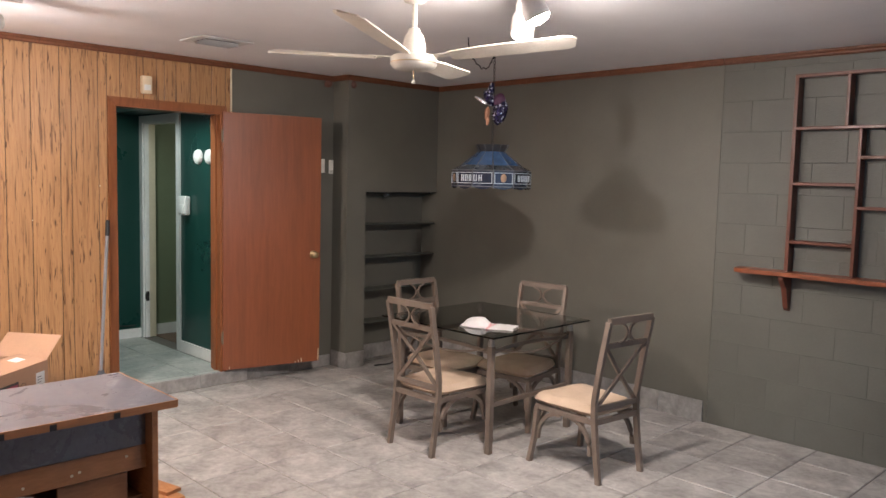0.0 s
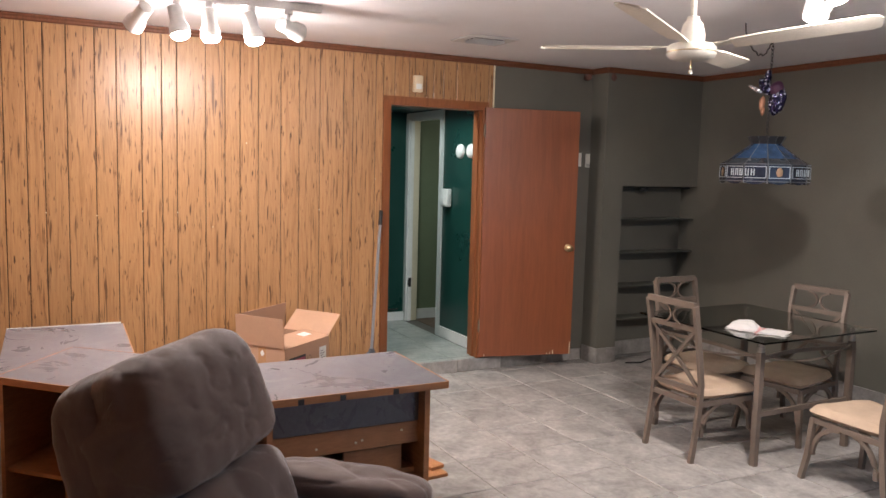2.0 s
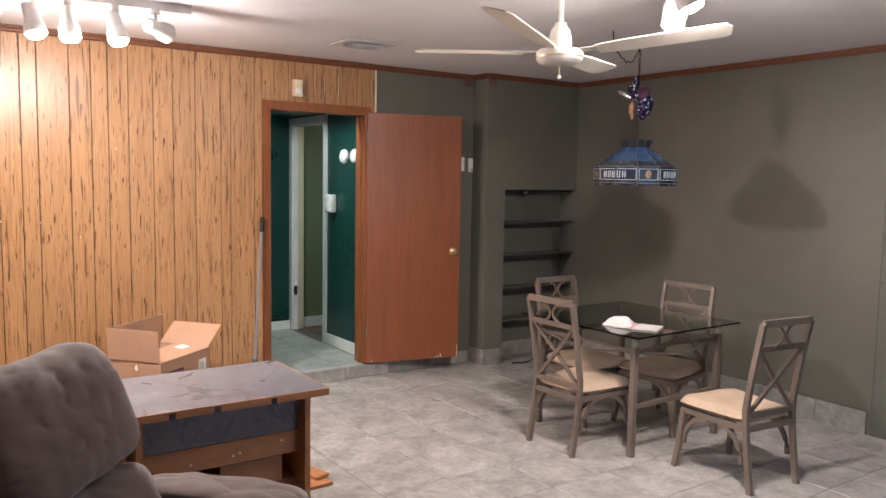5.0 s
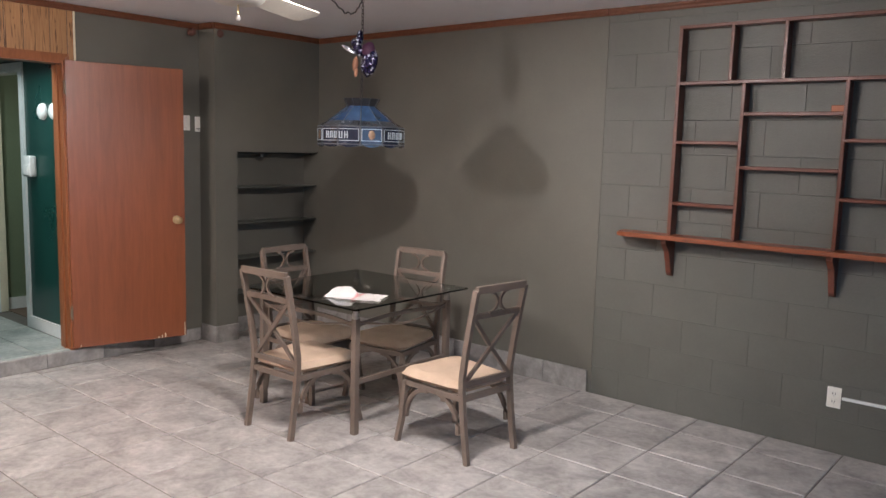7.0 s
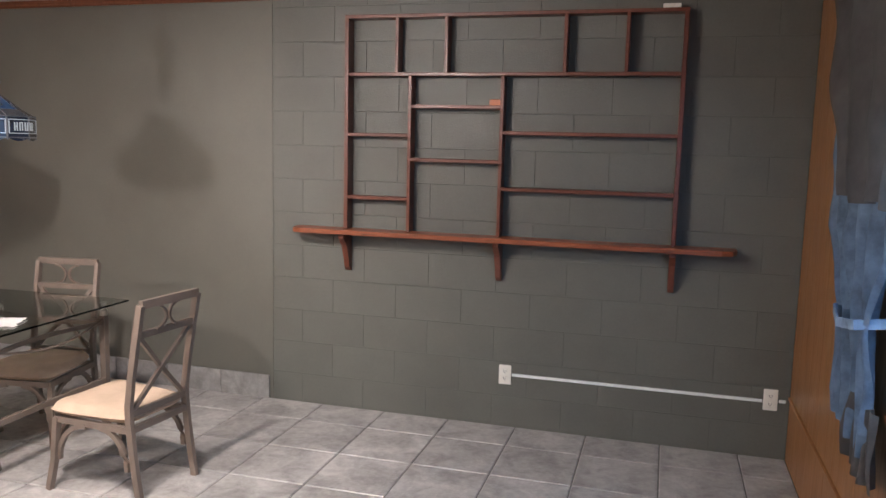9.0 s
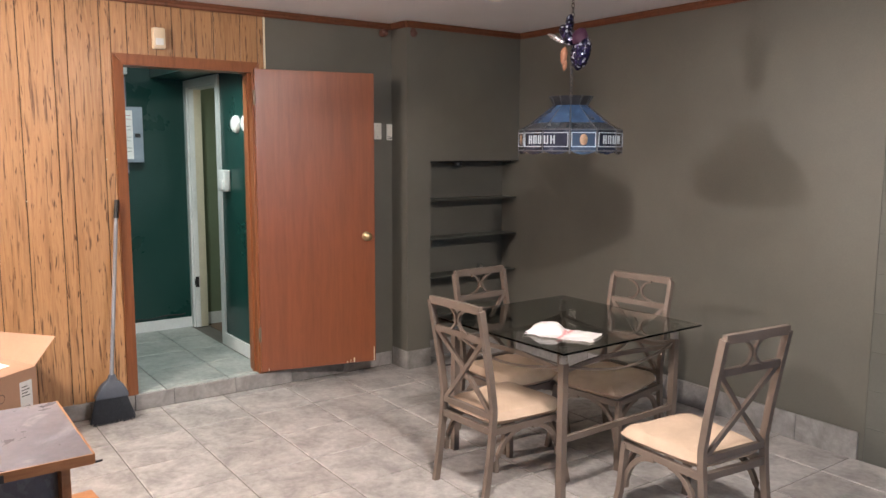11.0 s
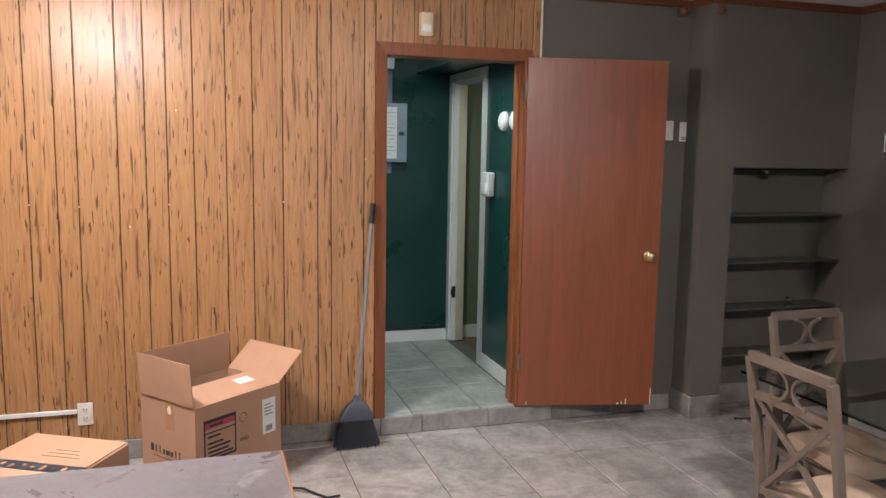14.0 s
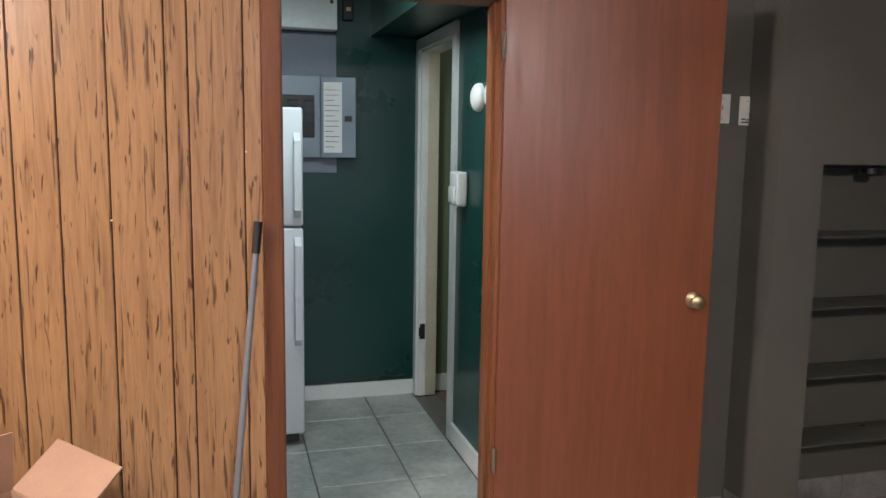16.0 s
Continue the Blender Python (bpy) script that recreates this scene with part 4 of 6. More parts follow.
# ceiling vent
VENT = surface("vent_white_enamel", (0.62, 0.61, 0.60), 0.45, 0, 0.06)
vent = thing("ceiling_vent", "white stamped metal air vent in the ceiling", "vent", pose(-4.37, 3.06, CEIL, 0, 0, 0))
part("backing", boxes((-0.10, 0.10, -0.13, 0.13, -0.004, -0.002)), BLACK, vent)
bm = bmesh.new()
for s in ((-0.15, 0.15, -0.18, -0.12), (-0.15, 0.15, 0.12, 0.18), (-0.15, -0.09, -0.12, 0.12), (0.09, 0.15, -0.12, 0.12)):
    box(bm, *s, -0.012, -0.0045)
part("frame", bm, VENT, vent)
for k in range(3):
    x = -0.055 + k * 0.055
    bm = bmesh.new()
    box(bm, -0.012, 0.012, -0.12, 0.12, -0.0012, 0.0012, Matrix.Translation((x, 0, -0.020)) @ Matrix.Rotation(radians(62), 4, "Y"))
    part("slat", bm, VENT, vent)

# ---- display shelf on the block wall ----
SY0, SY1 = 5.535, 5.616
shelf = thing("display_shelf", "dark red-brown wooden wall rack with open compartments", "shelf")
T = 0.02


def upright(x, z0, z1, wide=T):
    part("upright", rounded(x - wide / 2, x + wide / 2, SY0, SY1, z0, z1, 0.002, 1), SHELFWOOD, shelf)


def board(x0, x1, z, proud=0.0):
    part("board", rounded(x0, x1, SY0 - proud, SY1, z - T / 2, z + T / 2, 0.002, 1), SHELFWOOD, shelf)


ZB, ZT, ZM = 1.1225, 2.335, 2.022
upright(-1.65, ZB, ZT, 0.024), upright(0.222, ZB, ZT, 0.024)
board(-1.662, 0.234, ZT + T / 2), board(-1.638, 0.21, ZM)
for x in (-1.345, -1.055, -0.392, -0.068):
    upright(x, ZM + T / 2, ZT)
upright(-1.262, ZB, ZM - T / 2), upright(-0.727, ZB, ZM - T / 2)
for z in (1.678, 1.312):
    board(-1.638, -1.272, z)
for z in (1.842, 1.541):
    board(-1.252, -0.737, z)
for z in (1.702, 1.392):
    board(-0.717, 0.21, z)
ledge = thing("wall_ledge", "long red-brown wooden ledge on shaped brackets", "shelf")
bm = prism(bmesh.new(), [(-1.985, 5.54), (-1.96, 5.47), (-1.90, 5.45), (0.46, 5.45), (0.52, 5.47), (0.545, 5.54), (0.545, 5.616), (-1.985, 5.616)], 1.095, 1.122)
bmesh.ops.bevel(bm, geom=bm.edges[:], offset=0.004, segments=2, affect="EDGES")
part("plank_top", bm, LEDGEWOOD, ledge)
for x in (-1.655, -0.727, 0.222):
    bm = bmesh.new()
    prof = [(5.616, 1.0945), (5.48, 1.0945), (5.48, 1.07), (5.53, 1.02), (5.56, 0.95), (5.58, 0.885), (5.60, 0.865), (5.616, 0.865)]
    a, b = [bm.verts.new((x - 0.016, y, z)) for y, z in prof], [bm.verts.new((x + 0.016, y, z)) for y, z in prof]
    bm.faces.new(a), bm.faces.new(b[::-1])
    for i in range(len(prof)):
        j = (i + 1) % len(prof)
        bm.faces.new((a[j], a[i], b[i], b[j]))
    bmesh.ops.recalc_face_normals(bm, faces=bm.faces[:])
    part("bracket", bm, SHELFWOOD, ledge)
ORANGE = surface("orange_tag", (0.42, 0.13, 0.05), 0.5)
tagged(part("small_box", rounded(-0.80, -0.735, 5.545, 5.57, 1.8525, 1.885, 0.002, 1), ORANGE), "small orange-brown tag on a shelf board", "tag")
tagged(part("small_box", rounded(0.10, 0.19, 5.55, 5.60, 2.3555, 2.38, 0.004, 1), PLASTIC), "small ivory box on top of the rack", "box")

# ---- niche shelves ----
for z in (1.240, 0.949, 0.658, 0.367):
    tagged(part("niche_shelf", rounded(XW + 0.002, NX - 0.012, NY1 + 0.002, 5.648, z - 0.0045, z + 0.0045, 0.002, 1), NICHESHELF), "thin dark olive painted shelf in the niche", "shelf", "shelves in the niche")
pl = thing("puck_light", "small black unlit light under the niche header", "light")
part("strip", boxes((NX - 0.10, NX - 0.05, 4.83, 5.62, 1.515, 1.529)), BLACK, pl)
part("puck", lathe(bmesh.new(), [(0.025, 1.488), (0.036, 1.494), (0.036, 1.5148)], 20, pose(NX - 0.07, 5.1, 0)), BLACK, pl, soft=True)
for y, r in ((4.50, 0.028), (4.66, 0.045)):
    bm = bmesh.new()
    blob(bm, (XW + 0.06 if r < 0.04 else NX - 0.03, y, 2.432), (0.045, r, r * 1.05), (0, 0, 0), 0, 0.2, 2)
    tagged(part("ceiling_bell", bm, surface("rusty_brown_enamel", (0.12, 0.05, 0.035), 0.6), soft=True), "small round brown fixture under the ceiling trim", "fixture")

# ---- desk corner ----
m, n_, l_, b_ = material("dusty_grey_laminate")
v_ = coords(n_, l_, (1, 1, 1))
big_ = noise_tex(n_, l_, v_, 3.2, 6, 0.7, 1.2)
fine_ = noise_tex(n_, l_, v_, 45, 4, 0.7)
c_ = ramp(n_, l_, fine_, [(0.3, (0.120, 0.114, 0.128)), (0.7, (0.158, 0.150, 0.168))])
c_ = mix(n_, l_, c_, (0.40, 0.38, 0.37), ramp(n_, l_, big_, [(0.60, 0.0), (0.72, 0.55)]))
l_.new(c_, b_.inputs["Base Color"])
l_.new(ramp(n_, l_, big_, [(0.35, 0.22), (0.7, 0.5)]), b_.inputs["Roughness"])
LAMINATE = m
EDGE = wood("orange_brown_laminate", (0.42, 0.185, 0.075), (0.34, 0.14, 0.055), (0.16, 0.06, 0.02), 0.45, (3, 3, 14), False, 0, 0.05)
DT = 0.70


def desktop(poly, parent, edged):
    part("worktop", prism(bmesh.new(), poly, DT - 0.024, DT), LAMINATE, parent, "dusty grey laminate top")
    k = len(poly)
    area = sum(poly[i][0] * poly[(i + 1) % k][1] - poly[(i + 1) % k][0] * poly[i][1] for i in range(k))
    for i in edged:
        a, b = Vector((*poly[i], 0)), Vector((*poly[(i + 1) % k], 0))
        t = (b - a).normalized()
        o = Vector((t.y, -t.x, 0)) * (0.006 if area > 0 else -0.006)
        bm = bmesh.new()
        hull(bm, [a + Vector((0, 0, DT - 0.030)), b + Vector((0, 0, DT - 0.030)), b + o + Vector((0, 0, DT - 0.030)), a + o + Vector((0, 0, DT - 0.030)),
                  a + Vector((0, 0, DT + 0.001)), b + Vector((0, 0, DT + 0.001)), b + o + Vector((0, 0, DT + 0.001)), a + o + Vector((0, 0, DT + 0.001))])
        bmesh.ops.recalc_face_normals(bm, faces=bm.faces[:])
        part("edge_strip", bm, EDGE, parent, "orange-brown edge strip")


desk = thing("desk", "grey-topped laminate desk with orange-brown edges and dusty marks", "desk")
desktop([(-2.72, 1.11), (-2.72, 1.985), (-3.33, 1.985), (-3.33, 1.17)], desk, (0, 1))
part("end_panel", boxes((-3.29, -2.78, 1.905, 1.93, 0, DT - 0.0245)), EDGE, desk)
part("end_panel", boxes((-3.29, -2.78, 1.19, 1.215, 0, DT - 0.0245)), EDGE, desk)
part("modesty_panel", boxes((-2.865, -2.847, 1.2155, 1.9045, 0.495, DT - 0.0245)), LAMINATE, desk, "purple-grey laminate front panel")
part("lower_rail", boxes((-2.867, -2.843, 1.2155, 1.9045, 0.395, 0.4945)), EDGE, desk)
part("back_panel", boxes((-3.289, -3.271, 1.2155, 1.9045, 0.0, DT - 0.0245)), EDGE, desk)
part("drawer_rim", boxes((-2.90, -2.885, 1.56, 1.84, 0.2625, 0.375)), EDGE, desk)
part("lower_shelf", boxes((-3.25, -2.88, 1.2155, 1.9045, 0.24, 0.262)), EDGE, desk)
part("drawer_pedestal", boxes((-3.27, -2.98, 1.62, 1.86, 0.0, 0.239)), EDGE, desk)
for y in (1.30, 1.48, 1.72):
    part("edge_notch", boxes((-2.7139, -2.711, y, y + 0.025, DT - 0.0295, DT - 0.006)), BLACK, desk)
for y, z in ((1.42, 0.425), (1.60, 0.43), (1.63, 0.438), (1.82, 0.46)):
    part("cam_fitting", lathe(bmesh.new(), [(0.006, 0), (0.006, 0.003)], 10, pose(-2.843, y, z, 0, 90)), CREAM, desk)

corner = thing("corner_desk", "angled grey laminate corner desk unit with open shelf under it", "desk")
desktop([(-3.505, 0.197), (-3.25, 0.455), (-2.76, 1.1130), (-3.33, 1.1692), (-3.66, 0.87), (-3.98, 0.515)], corner, (0, 1, 4, 5))
e = Vector((-0.832, 0.555, 0))
A, B = Vector((-3.50, 0.215, 0)), Vector((-3.262, 0.46, 0))
for p, q in ((A, A + e * 0.5), (B, B + e * 0.46), (A + e * 0.46, B + e * 0.44)):
    t = (q - p).normalized()
    o = Vector((-t.y, t.x, 0)) * 0.009
    bm = bmesh.new()
    hull(bm, [p - o, q - o, q + o, p + o] + [v + Vector((0, 0, DT - 0.0245)) for v in (p - o, q - o, q + o, p + o)])
    bmesh.ops.recalc_face_normals(bm, faces=bm.faces[:])
    part("side_panel", bm, EDGE, corner)
for z in (0.06, 0.27):
    bm = prism(bmesh.new(), [tuple((A + e * 0.02).xy), tuple((B + e * 0.02).xy), tuple((B + e * 0.43).xy), tuple((A + e * 0.45).xy)], z, z + 0.018)
    bmesh.ops.recalc_face_normals(bm, faces=bm.faces[:])
    part("shelf", bm, EDGE, corner)
part("leg_panel", boxes((-3.05, -2.82, 1.142, 1.162, 0, DT - 0.0245)), EDGE, corner)

ret = thing("desk_return", "grey laminate desk return against the panelled corner", "desk")
desktop([(-4.56, 0.20), (-3.518, 0.197), (-3.990, 0.512), (-3.754, 0.775), (-4.52, 0.79)], ret, (3,))
part("white_edge", boxes((-4.566, -4.5605, 0.20, 0.785, DT - 0.03, DT + 0.001)), WHITE, ret)
part("end_panel", boxes((-4.52, -4.50, 0.23, 0.76, 0, DT - 0.0245)), EDGE, ret)
part("end_panel", boxes((-4.04, -4.02, 0.23, 0.48, 0, DT - 0.0245)), EDGE, ret)

for x, y, rz, ln, wd, z in ((-3.68, 2.19, 5, 0.80, 0.15, 0.0), (-3.50, 2.235, 14, 0.30, 0.09, 0.0185)):
    tagged(part("loose_board", rounded(-ln / 2, ln / 2, -wd / 2, wd / 2, 0, 0.018, 0.001, 1), EDGE, m=pose(x, y, z, 0, 0, rz)), "loose orange-brown board lying on the floor by the desk", "board")

# ---- recliner ----
m, n_, l_, b_ = material("brown_suede")
v_ = coords(n_, l_, (1, 1, 1))
big_ = noise_tex(n_, l_, v_, 3.5, 5, 0.6, 0.8)
fine_ = noise_tex(n_, l_, v_, 320, 3, 0.6)
l_.new(mix(n_, l_, ramp(n_, l_, big_, [(0.3, (0.115, 0.080, 0.070)), (0.7, (0.20, 0.145, 0.128))]), ramp(n_, l_, fine_, [(0.3, 0.7), (0.7, 1.0)]), 0.6, "MULTIPLY"), b_.inputs["Base Color"])
b_.inputs["Roughness"].default_value = 0.9
b_.inputs["Sheen Weight"].default_value, b_.inputs["Sheen Roughness"].default_value = 0.5, 0.4
bump(n_, l_, b_, mix(n_, l_, fine_, noise_tex(n_, l_, v_, 9, 4, 0.6, 1.0), 0.6), 0.4, 0.012)
SUEDE = m


def padded(size, n=4.0, wrinkle=0.012, seed=0, sub=5, bulge=0.0, pinch=None):
    """A stuffed cushion: a rounded box with soft wrinkles."""
    bm = bmesh.new()
    bmesh.ops.create_icosphere(bm, subdivisions=sub, radius=1)
    for v in bm.verts:
        p = v.co
        s = (abs(p.x) ** n + abs(p.y) ** n + abs(p.z) ** n) ** (-1 / n)
        q = Vector((p.x * s * size[0], p.y * s * size[1], p.z * s * size[2]))
        nz = noise.noise(Vector((q.x * 6 + seed, q.y * 6, q.z * 3))) + 0.6 * noise.noise(Vector((q.x * 14, q.y * 14 + seed, q.z * 9)))
        fold = abs(noise.noise(Vector((q.x * 9 + seed * 3, q.y * 4, q.z * 16)))) ** 0.6
        q += p.normalized() * (wrinkle * nz - wrinkle * 0.9 * (1 - fold) ** 6)
        if pinch:
            q = pinch(q)
        v.co = q
    return bm


rec = thing("recliner", "overstuffed dark brown suede recliner armchair with creased padding", "armchair", pose(-1.87, 1.06, 0, 0, 0, -40.5))
part("base", padded((0.36, 0.37, 0.14), 6, 0.004, 1, 4), SUEDE, rec, soft=True, m=pose(0, 0.02, 0.17))
part("back_shell", padded((0.322, 0.10, 0.385), 5.5, 0.008, 2), SUEDE, rec, soft=True, m=pose(0, -0.45, 0.66, 20))
def tucked(q):
    """The top leans back and puckers into its near corner."""
    up = max(0, q.z / 0.2)
    k = max(0, 1 - ((q.x - 0.325) ** 2 + (q.z - 0.17) ** 2) / 0.022)
    pucker = 0.006 * k * math.sin(q.y * 48)
    return Vector((q.x + pucker - 0.03 * k, q.y - 0.035 * up ** 2 + pucker, q.z + pucker - 0.012 * k))


part("upper_pillow", padded((0.322, 0.16, 0.205), 6.0, 0.008, 3, 6, pinch=tucked), SUEDE, rec, soft=True, m=pose(0, -0.40, 0.885, 24))
part("lower_pillow", padded((0.325, 0.155, 0.19), 4.0, 0.016, 4), SUEDE, rec, soft=True, m=pose(0, -0.275, 0.53, 20))
part("seat_pad", padded((0.27, 0.34, 0.10), 4, 0.010, 5), SUEDE, rec, soft=True, m=pose(0, 0.10, 0.385))
part("footrest", padded((0.27, 0.06, 0.15), 4.5, 0.008, 6, 4), SUEDE, rec, soft=True, m=pose(0, 0.43, 0.24))
for s in (-1, 1):
    part("armrest", padded((0.10, 0.39, 0.26), 4, 0.008, 7 + s, 4), SUEDE, rec, soft=True, m=pose(s * 0.375, 0.0, 0.27))
    part("arm_pad", padded((0.115, 0.30, 0.075), 3.2, 0.012, 9 + s), SUEDE, rec, soft=True, m=pose(s * 0.385, 0.0, 0.535, -2))

# ---- cardboard boxes ----
CARD = surface("brown_cardboard", (0.44, 0.262, 0.168), 0.85, 0, 0.07, 5, 140, 0.15, 0.001)
CARDIN = surface("cardboard_inside", (0.38, 0.23, 0.14), 0.85, 0, 0.07, 5, 140, 0.15, 0.001)
TAPE = surface("clear_brown_tape", (0.46, 0.26, 0.14), 0.25, 0, 0.05)
INK = surface("black_print", (0.02, 0.018, 0.016), 0.6)
PINK = surface("dark_pink_print", (0.34, 0.05, 0.09), 0.6)
PAPER = surface("white_label_paper", (0.78, 0.78, 0.76), 0.6, 0, 0.03)
bx = thing("cardboard_box", "large open brown cardboard box with printed labels", "box", pose(-4.43, 1.725, 0.0, 0, 0, 128.3))
BW, BD, BH, t = 0.50, 0.38, 0.485, 0.005
part("bottom", boxes((t, BW - t, t, BD - t, 0, t)), CARDIN, bx)
part("side", boxes((0, BW, 0, t, 0, BH)), CARD, bx)
part("side", boxes((0, BW, BD - t, BD, 0, BH)), CARD, bx)
part("side", boxes((0, t, t, BD - t, 0, BH)), CARD, bx)
part("side", boxes((BW - t, BW, t, BD - t, 0, BH)), CARD, bx)


def flap(x0, x1, m_):
    part("flap", boxes((x0, x1, 0, t, 0.001, 0.195)), CARD, bx, m=m_)


flap(0.004, BD - 0.004, pose(0.0, 0.0, BH, 0, 0, 90) @ pose(0, 0, 0, -4))          # left end, standing
flap(0, BW, pose(0, BD - t, BH, 6))                                                # back, standing
flap(0.0, BW, pose(0, 0.0, BH, -82))                                               # front, folded in
flap(0.004, BD - 0.004, pose(BW, 0.0, BH, 0, 0, 90) @ pose(0, 0, 0, 52))           # right end, tilted out
for s in ((0.045, 0.225, 0.40, 0.415), (0.045, 0.225, 0.225, 0.237), (0.045, 0.053, 0.237, 0.40), (0.217, 0.225, 0.237, 0.40), (0.053, 0.217, 0.352, 0.358)):
    part("printed_bar", boxes((s[0], s[1], -0.0008, -0.0002, s[2], s[3])), INK, bx)
part("printed_band", boxes((0.053, 0.217, -0.0008, -0.0002, 0.373, 0.40)), PINK, bx)
for z, a, b in ((0.335, 0.065, 0.135), (0.305, 0.065, 0.15), (0.285, 0.065, 0.19), (0.265, 0.065, 0.18), (0.247, 0.065, 0.205), (0.385, 0.075, 0.15)):
    part("printed_line", boxes((a, b, -0.0012, -0.0009, z - 0.005, z + 0.005)), INK, bx)
lettering("lettering", "RFID", 0.024, INK, pose(0.272, -0.0006, 0.272, 90), bx)
part("printed_seal", sweep(bmesh.new(), arc((0.268, -0.0006, 0.375), 0.021, 0, 345, 24), 0.0014, n=4), INK, bx)
for x0, x1, z0, z1 in ((0.385, 0.465, 0.255, 0.425), (0.345, 0.455, 0.03, 0.15)):
    lab = part("paper_label", boxes((x0, x1, -0.0012, -0.0002, z0, z1)), PAPER, bx, "white shipping label")
    part("barcode", boxes(*[(x0 + 0.018 + 0.006 * i, x0 + 0.018 + 0.006 * i + 0.003, -0.002, -0.0013, z0 + 0.012, z0 + 0.04) for i in range(7)]), INK, lab)
    part("print_line", boxes(*[(x0 + 0.01, x1 - 0.03 + 0.012 * (i % 2), -0.002, -0.0013, z1 - 0.03 - 0.016 * i, z1 - 0.026 - 0.016 * i) for i in range(4)]), INK, lab)
part("paper_label", boxes((0.33, 0.42, 0.09, 0.15, 0.0002, 0.0012)), PAPER, bx, m=pose(0, 0, BH + 0.0006, 8))
# plain shapes where the maker's mark is
for i, (w_, h_) in enumerate(((0.022, 0.034), (0.007, 0.034), (0.007, 0.034), (0.014, 0.022), (0.026, 0.022), (0.017, 0.022), (0.007, 0.034), (0.007, 0.034))):
    y = 0.305 - 0.028 * i
    part("mark_stroke", boxes((-0.0008, -0.0002, y - w_ / 2, y + w_ / 2, 0.23, 0.23 + h_)), INK, bx)
part("printed_line", boxes((-0.0008, -0.0002, 0.10, 0.30, 0.21, 0.213)), INK, bx)
part("tape_strip", boxes((-0.0012, -0.0002, 0.165, 0.215, 0.0, 0.10)), TAPE, bx)
part("tape_strip", boxes((-0.0012, -0.0002, 0.145, 0.205, 0.35, BH - 0.004)), TAPE, bx)
bm = bmesh.new()
prism(bm, [(0.158, 0.44), (0.172, 0.466), (0.188, 0.446), (0.181, 0.428), (0.168, 0.424)], 0.0005, 0.003)
part("torn_patch", bm, PAPER, bx, "torn white paper patch", m=Matrix(((0, 0, -1, 0), (1, 0, 0, 0), (0, 1, 0, 0), (0, 0, 0, 1))))

lowbox = thing("cardboard_box", "brown cardboard carton closed with black printed tape", "box", pose(-3.80, 1.24, 0, 0, 0, 151.9))
LW, LD, LH = 0.50, 0.42, 0.43
part("body", rounded(0, LW, 0, LD, 0, LH, 0.004, 1), CARD, lowbox)
part("lid_flap", boxes((0.004, 0.199, 0.004, LD - 0.004, LH + 0.0005, LH + 0.005)), CARD, lowbox)
part("lid_flap", boxes((0.203, LW - 0.004, 0.004, LD - 0.004, LH + 0.0005, LH + 0.005)), CARD, lowbox)
DARKLABEL = surface("dark_label", (0.015, 0.03, 0.05), 0.35, 0, 0.4, 40, 90, 0)
part("tape_strip", boxes((0.168, 0.234, -0.0012, -0.0002, LH - 0.05, LH + 0.0065)), DARKLABEL, lowbox, "black printed packing tape")
part("tape_strip", boxes((0.168, 0.234, 0.0, LD, LH + 0.0055, LH + 0.0065)), DARKLABEL, lowbox, "black printed packing tape")
for i in range(9):
    part("tape_print", boxes((0.176 + 0.012 * (i % 3), 0.204 + 0.012 * (i % 2), 0.02 + 0.042 * i, 0.034 + 0.042 * i, LH + 0.0067, LH + 0.0073)), TAPE, lowbox)
for i in range(3):
    part("print_line", boxes((0.30 + 0.03 * i, 0.304 + 0.03 * i, 0.08 + 0.02 * i, 0.24 - 0.01 * i, LH + 0.0052, LH + 0.0057)), INK, lowbox)

# ---- broom ----
GREYTUBE = surface("grey_enamel_tube", (0.26, 0.27, 0.29), 0.35, 0.3, 0.06)
BROOMPLASTIC = surface("slate_plastic", (0.05, 0.058, 0.072), 0.45, 0, 0.1, 30, 90, 0.03)
BRISTLE = surface("slate_bristles", (0.045, 0.05, 0.06), 0.7, 0, 0.3, 60, 160, 0.2)
broom = thing("broom", "slate plastic broom with grey handle leaning by the doorway", "broom")
top, low = Vector((-5.15, 2.655, 1.31)), Vector((-5.045, 2.553, 0.27))
part("handle", sweep(bmesh.new(), [low - (top - low) * 0.03, top], 0.0115, n=14), GREYTUBE, broom, soft=True)
part("grip", sweep(bmesh.new(), [top - (top - low) * 0.10, top - (top - low) * 0.05, top + (top - low) * 0.004], 0.0145, n=14), BLACK, broom, soft=True)
bm = bmesh.new()
rowz = [(0.0, 0.06, 0.125), (0.03, 0.062, 0.118), (0.09, 0.052, 0.085), (0.125, 0.036, 0.05), (0.14, 0.03, 0.03), (0.18, 0.024, 0.022)]
prev = None
for dz, dx, dy in rowz:
    ring = [bm.verts.new((-5.035 + sx * dx * 0.55 + (dz / 0.18) * -0.012, 2.545 + (dz / 0.18) * 0.012 + sy * dy * 0.76, 0.155 + dz * 0.78)) for sx, sy in ((-1, -1), (1, -1), (1, 1), (-1, 1))]
    if prev:
        for i in range(4):
            bm.faces.new((prev[i], prev[(i + 1) % 4], ring[(i + 1) % 4], ring[i]))
    else:
        bm.faces.new(ring[::-1])
    prev = ring
bm.faces.new(prev)
bmesh.ops.bevel(bm, geom=bm.edges[:], offset=0.006, segments=2, affect="EDGES")
part("broom_head", bm, BROOMPLASTIC, broom, soft=True)
rng = random.Random(5)
vs, fs = [], []
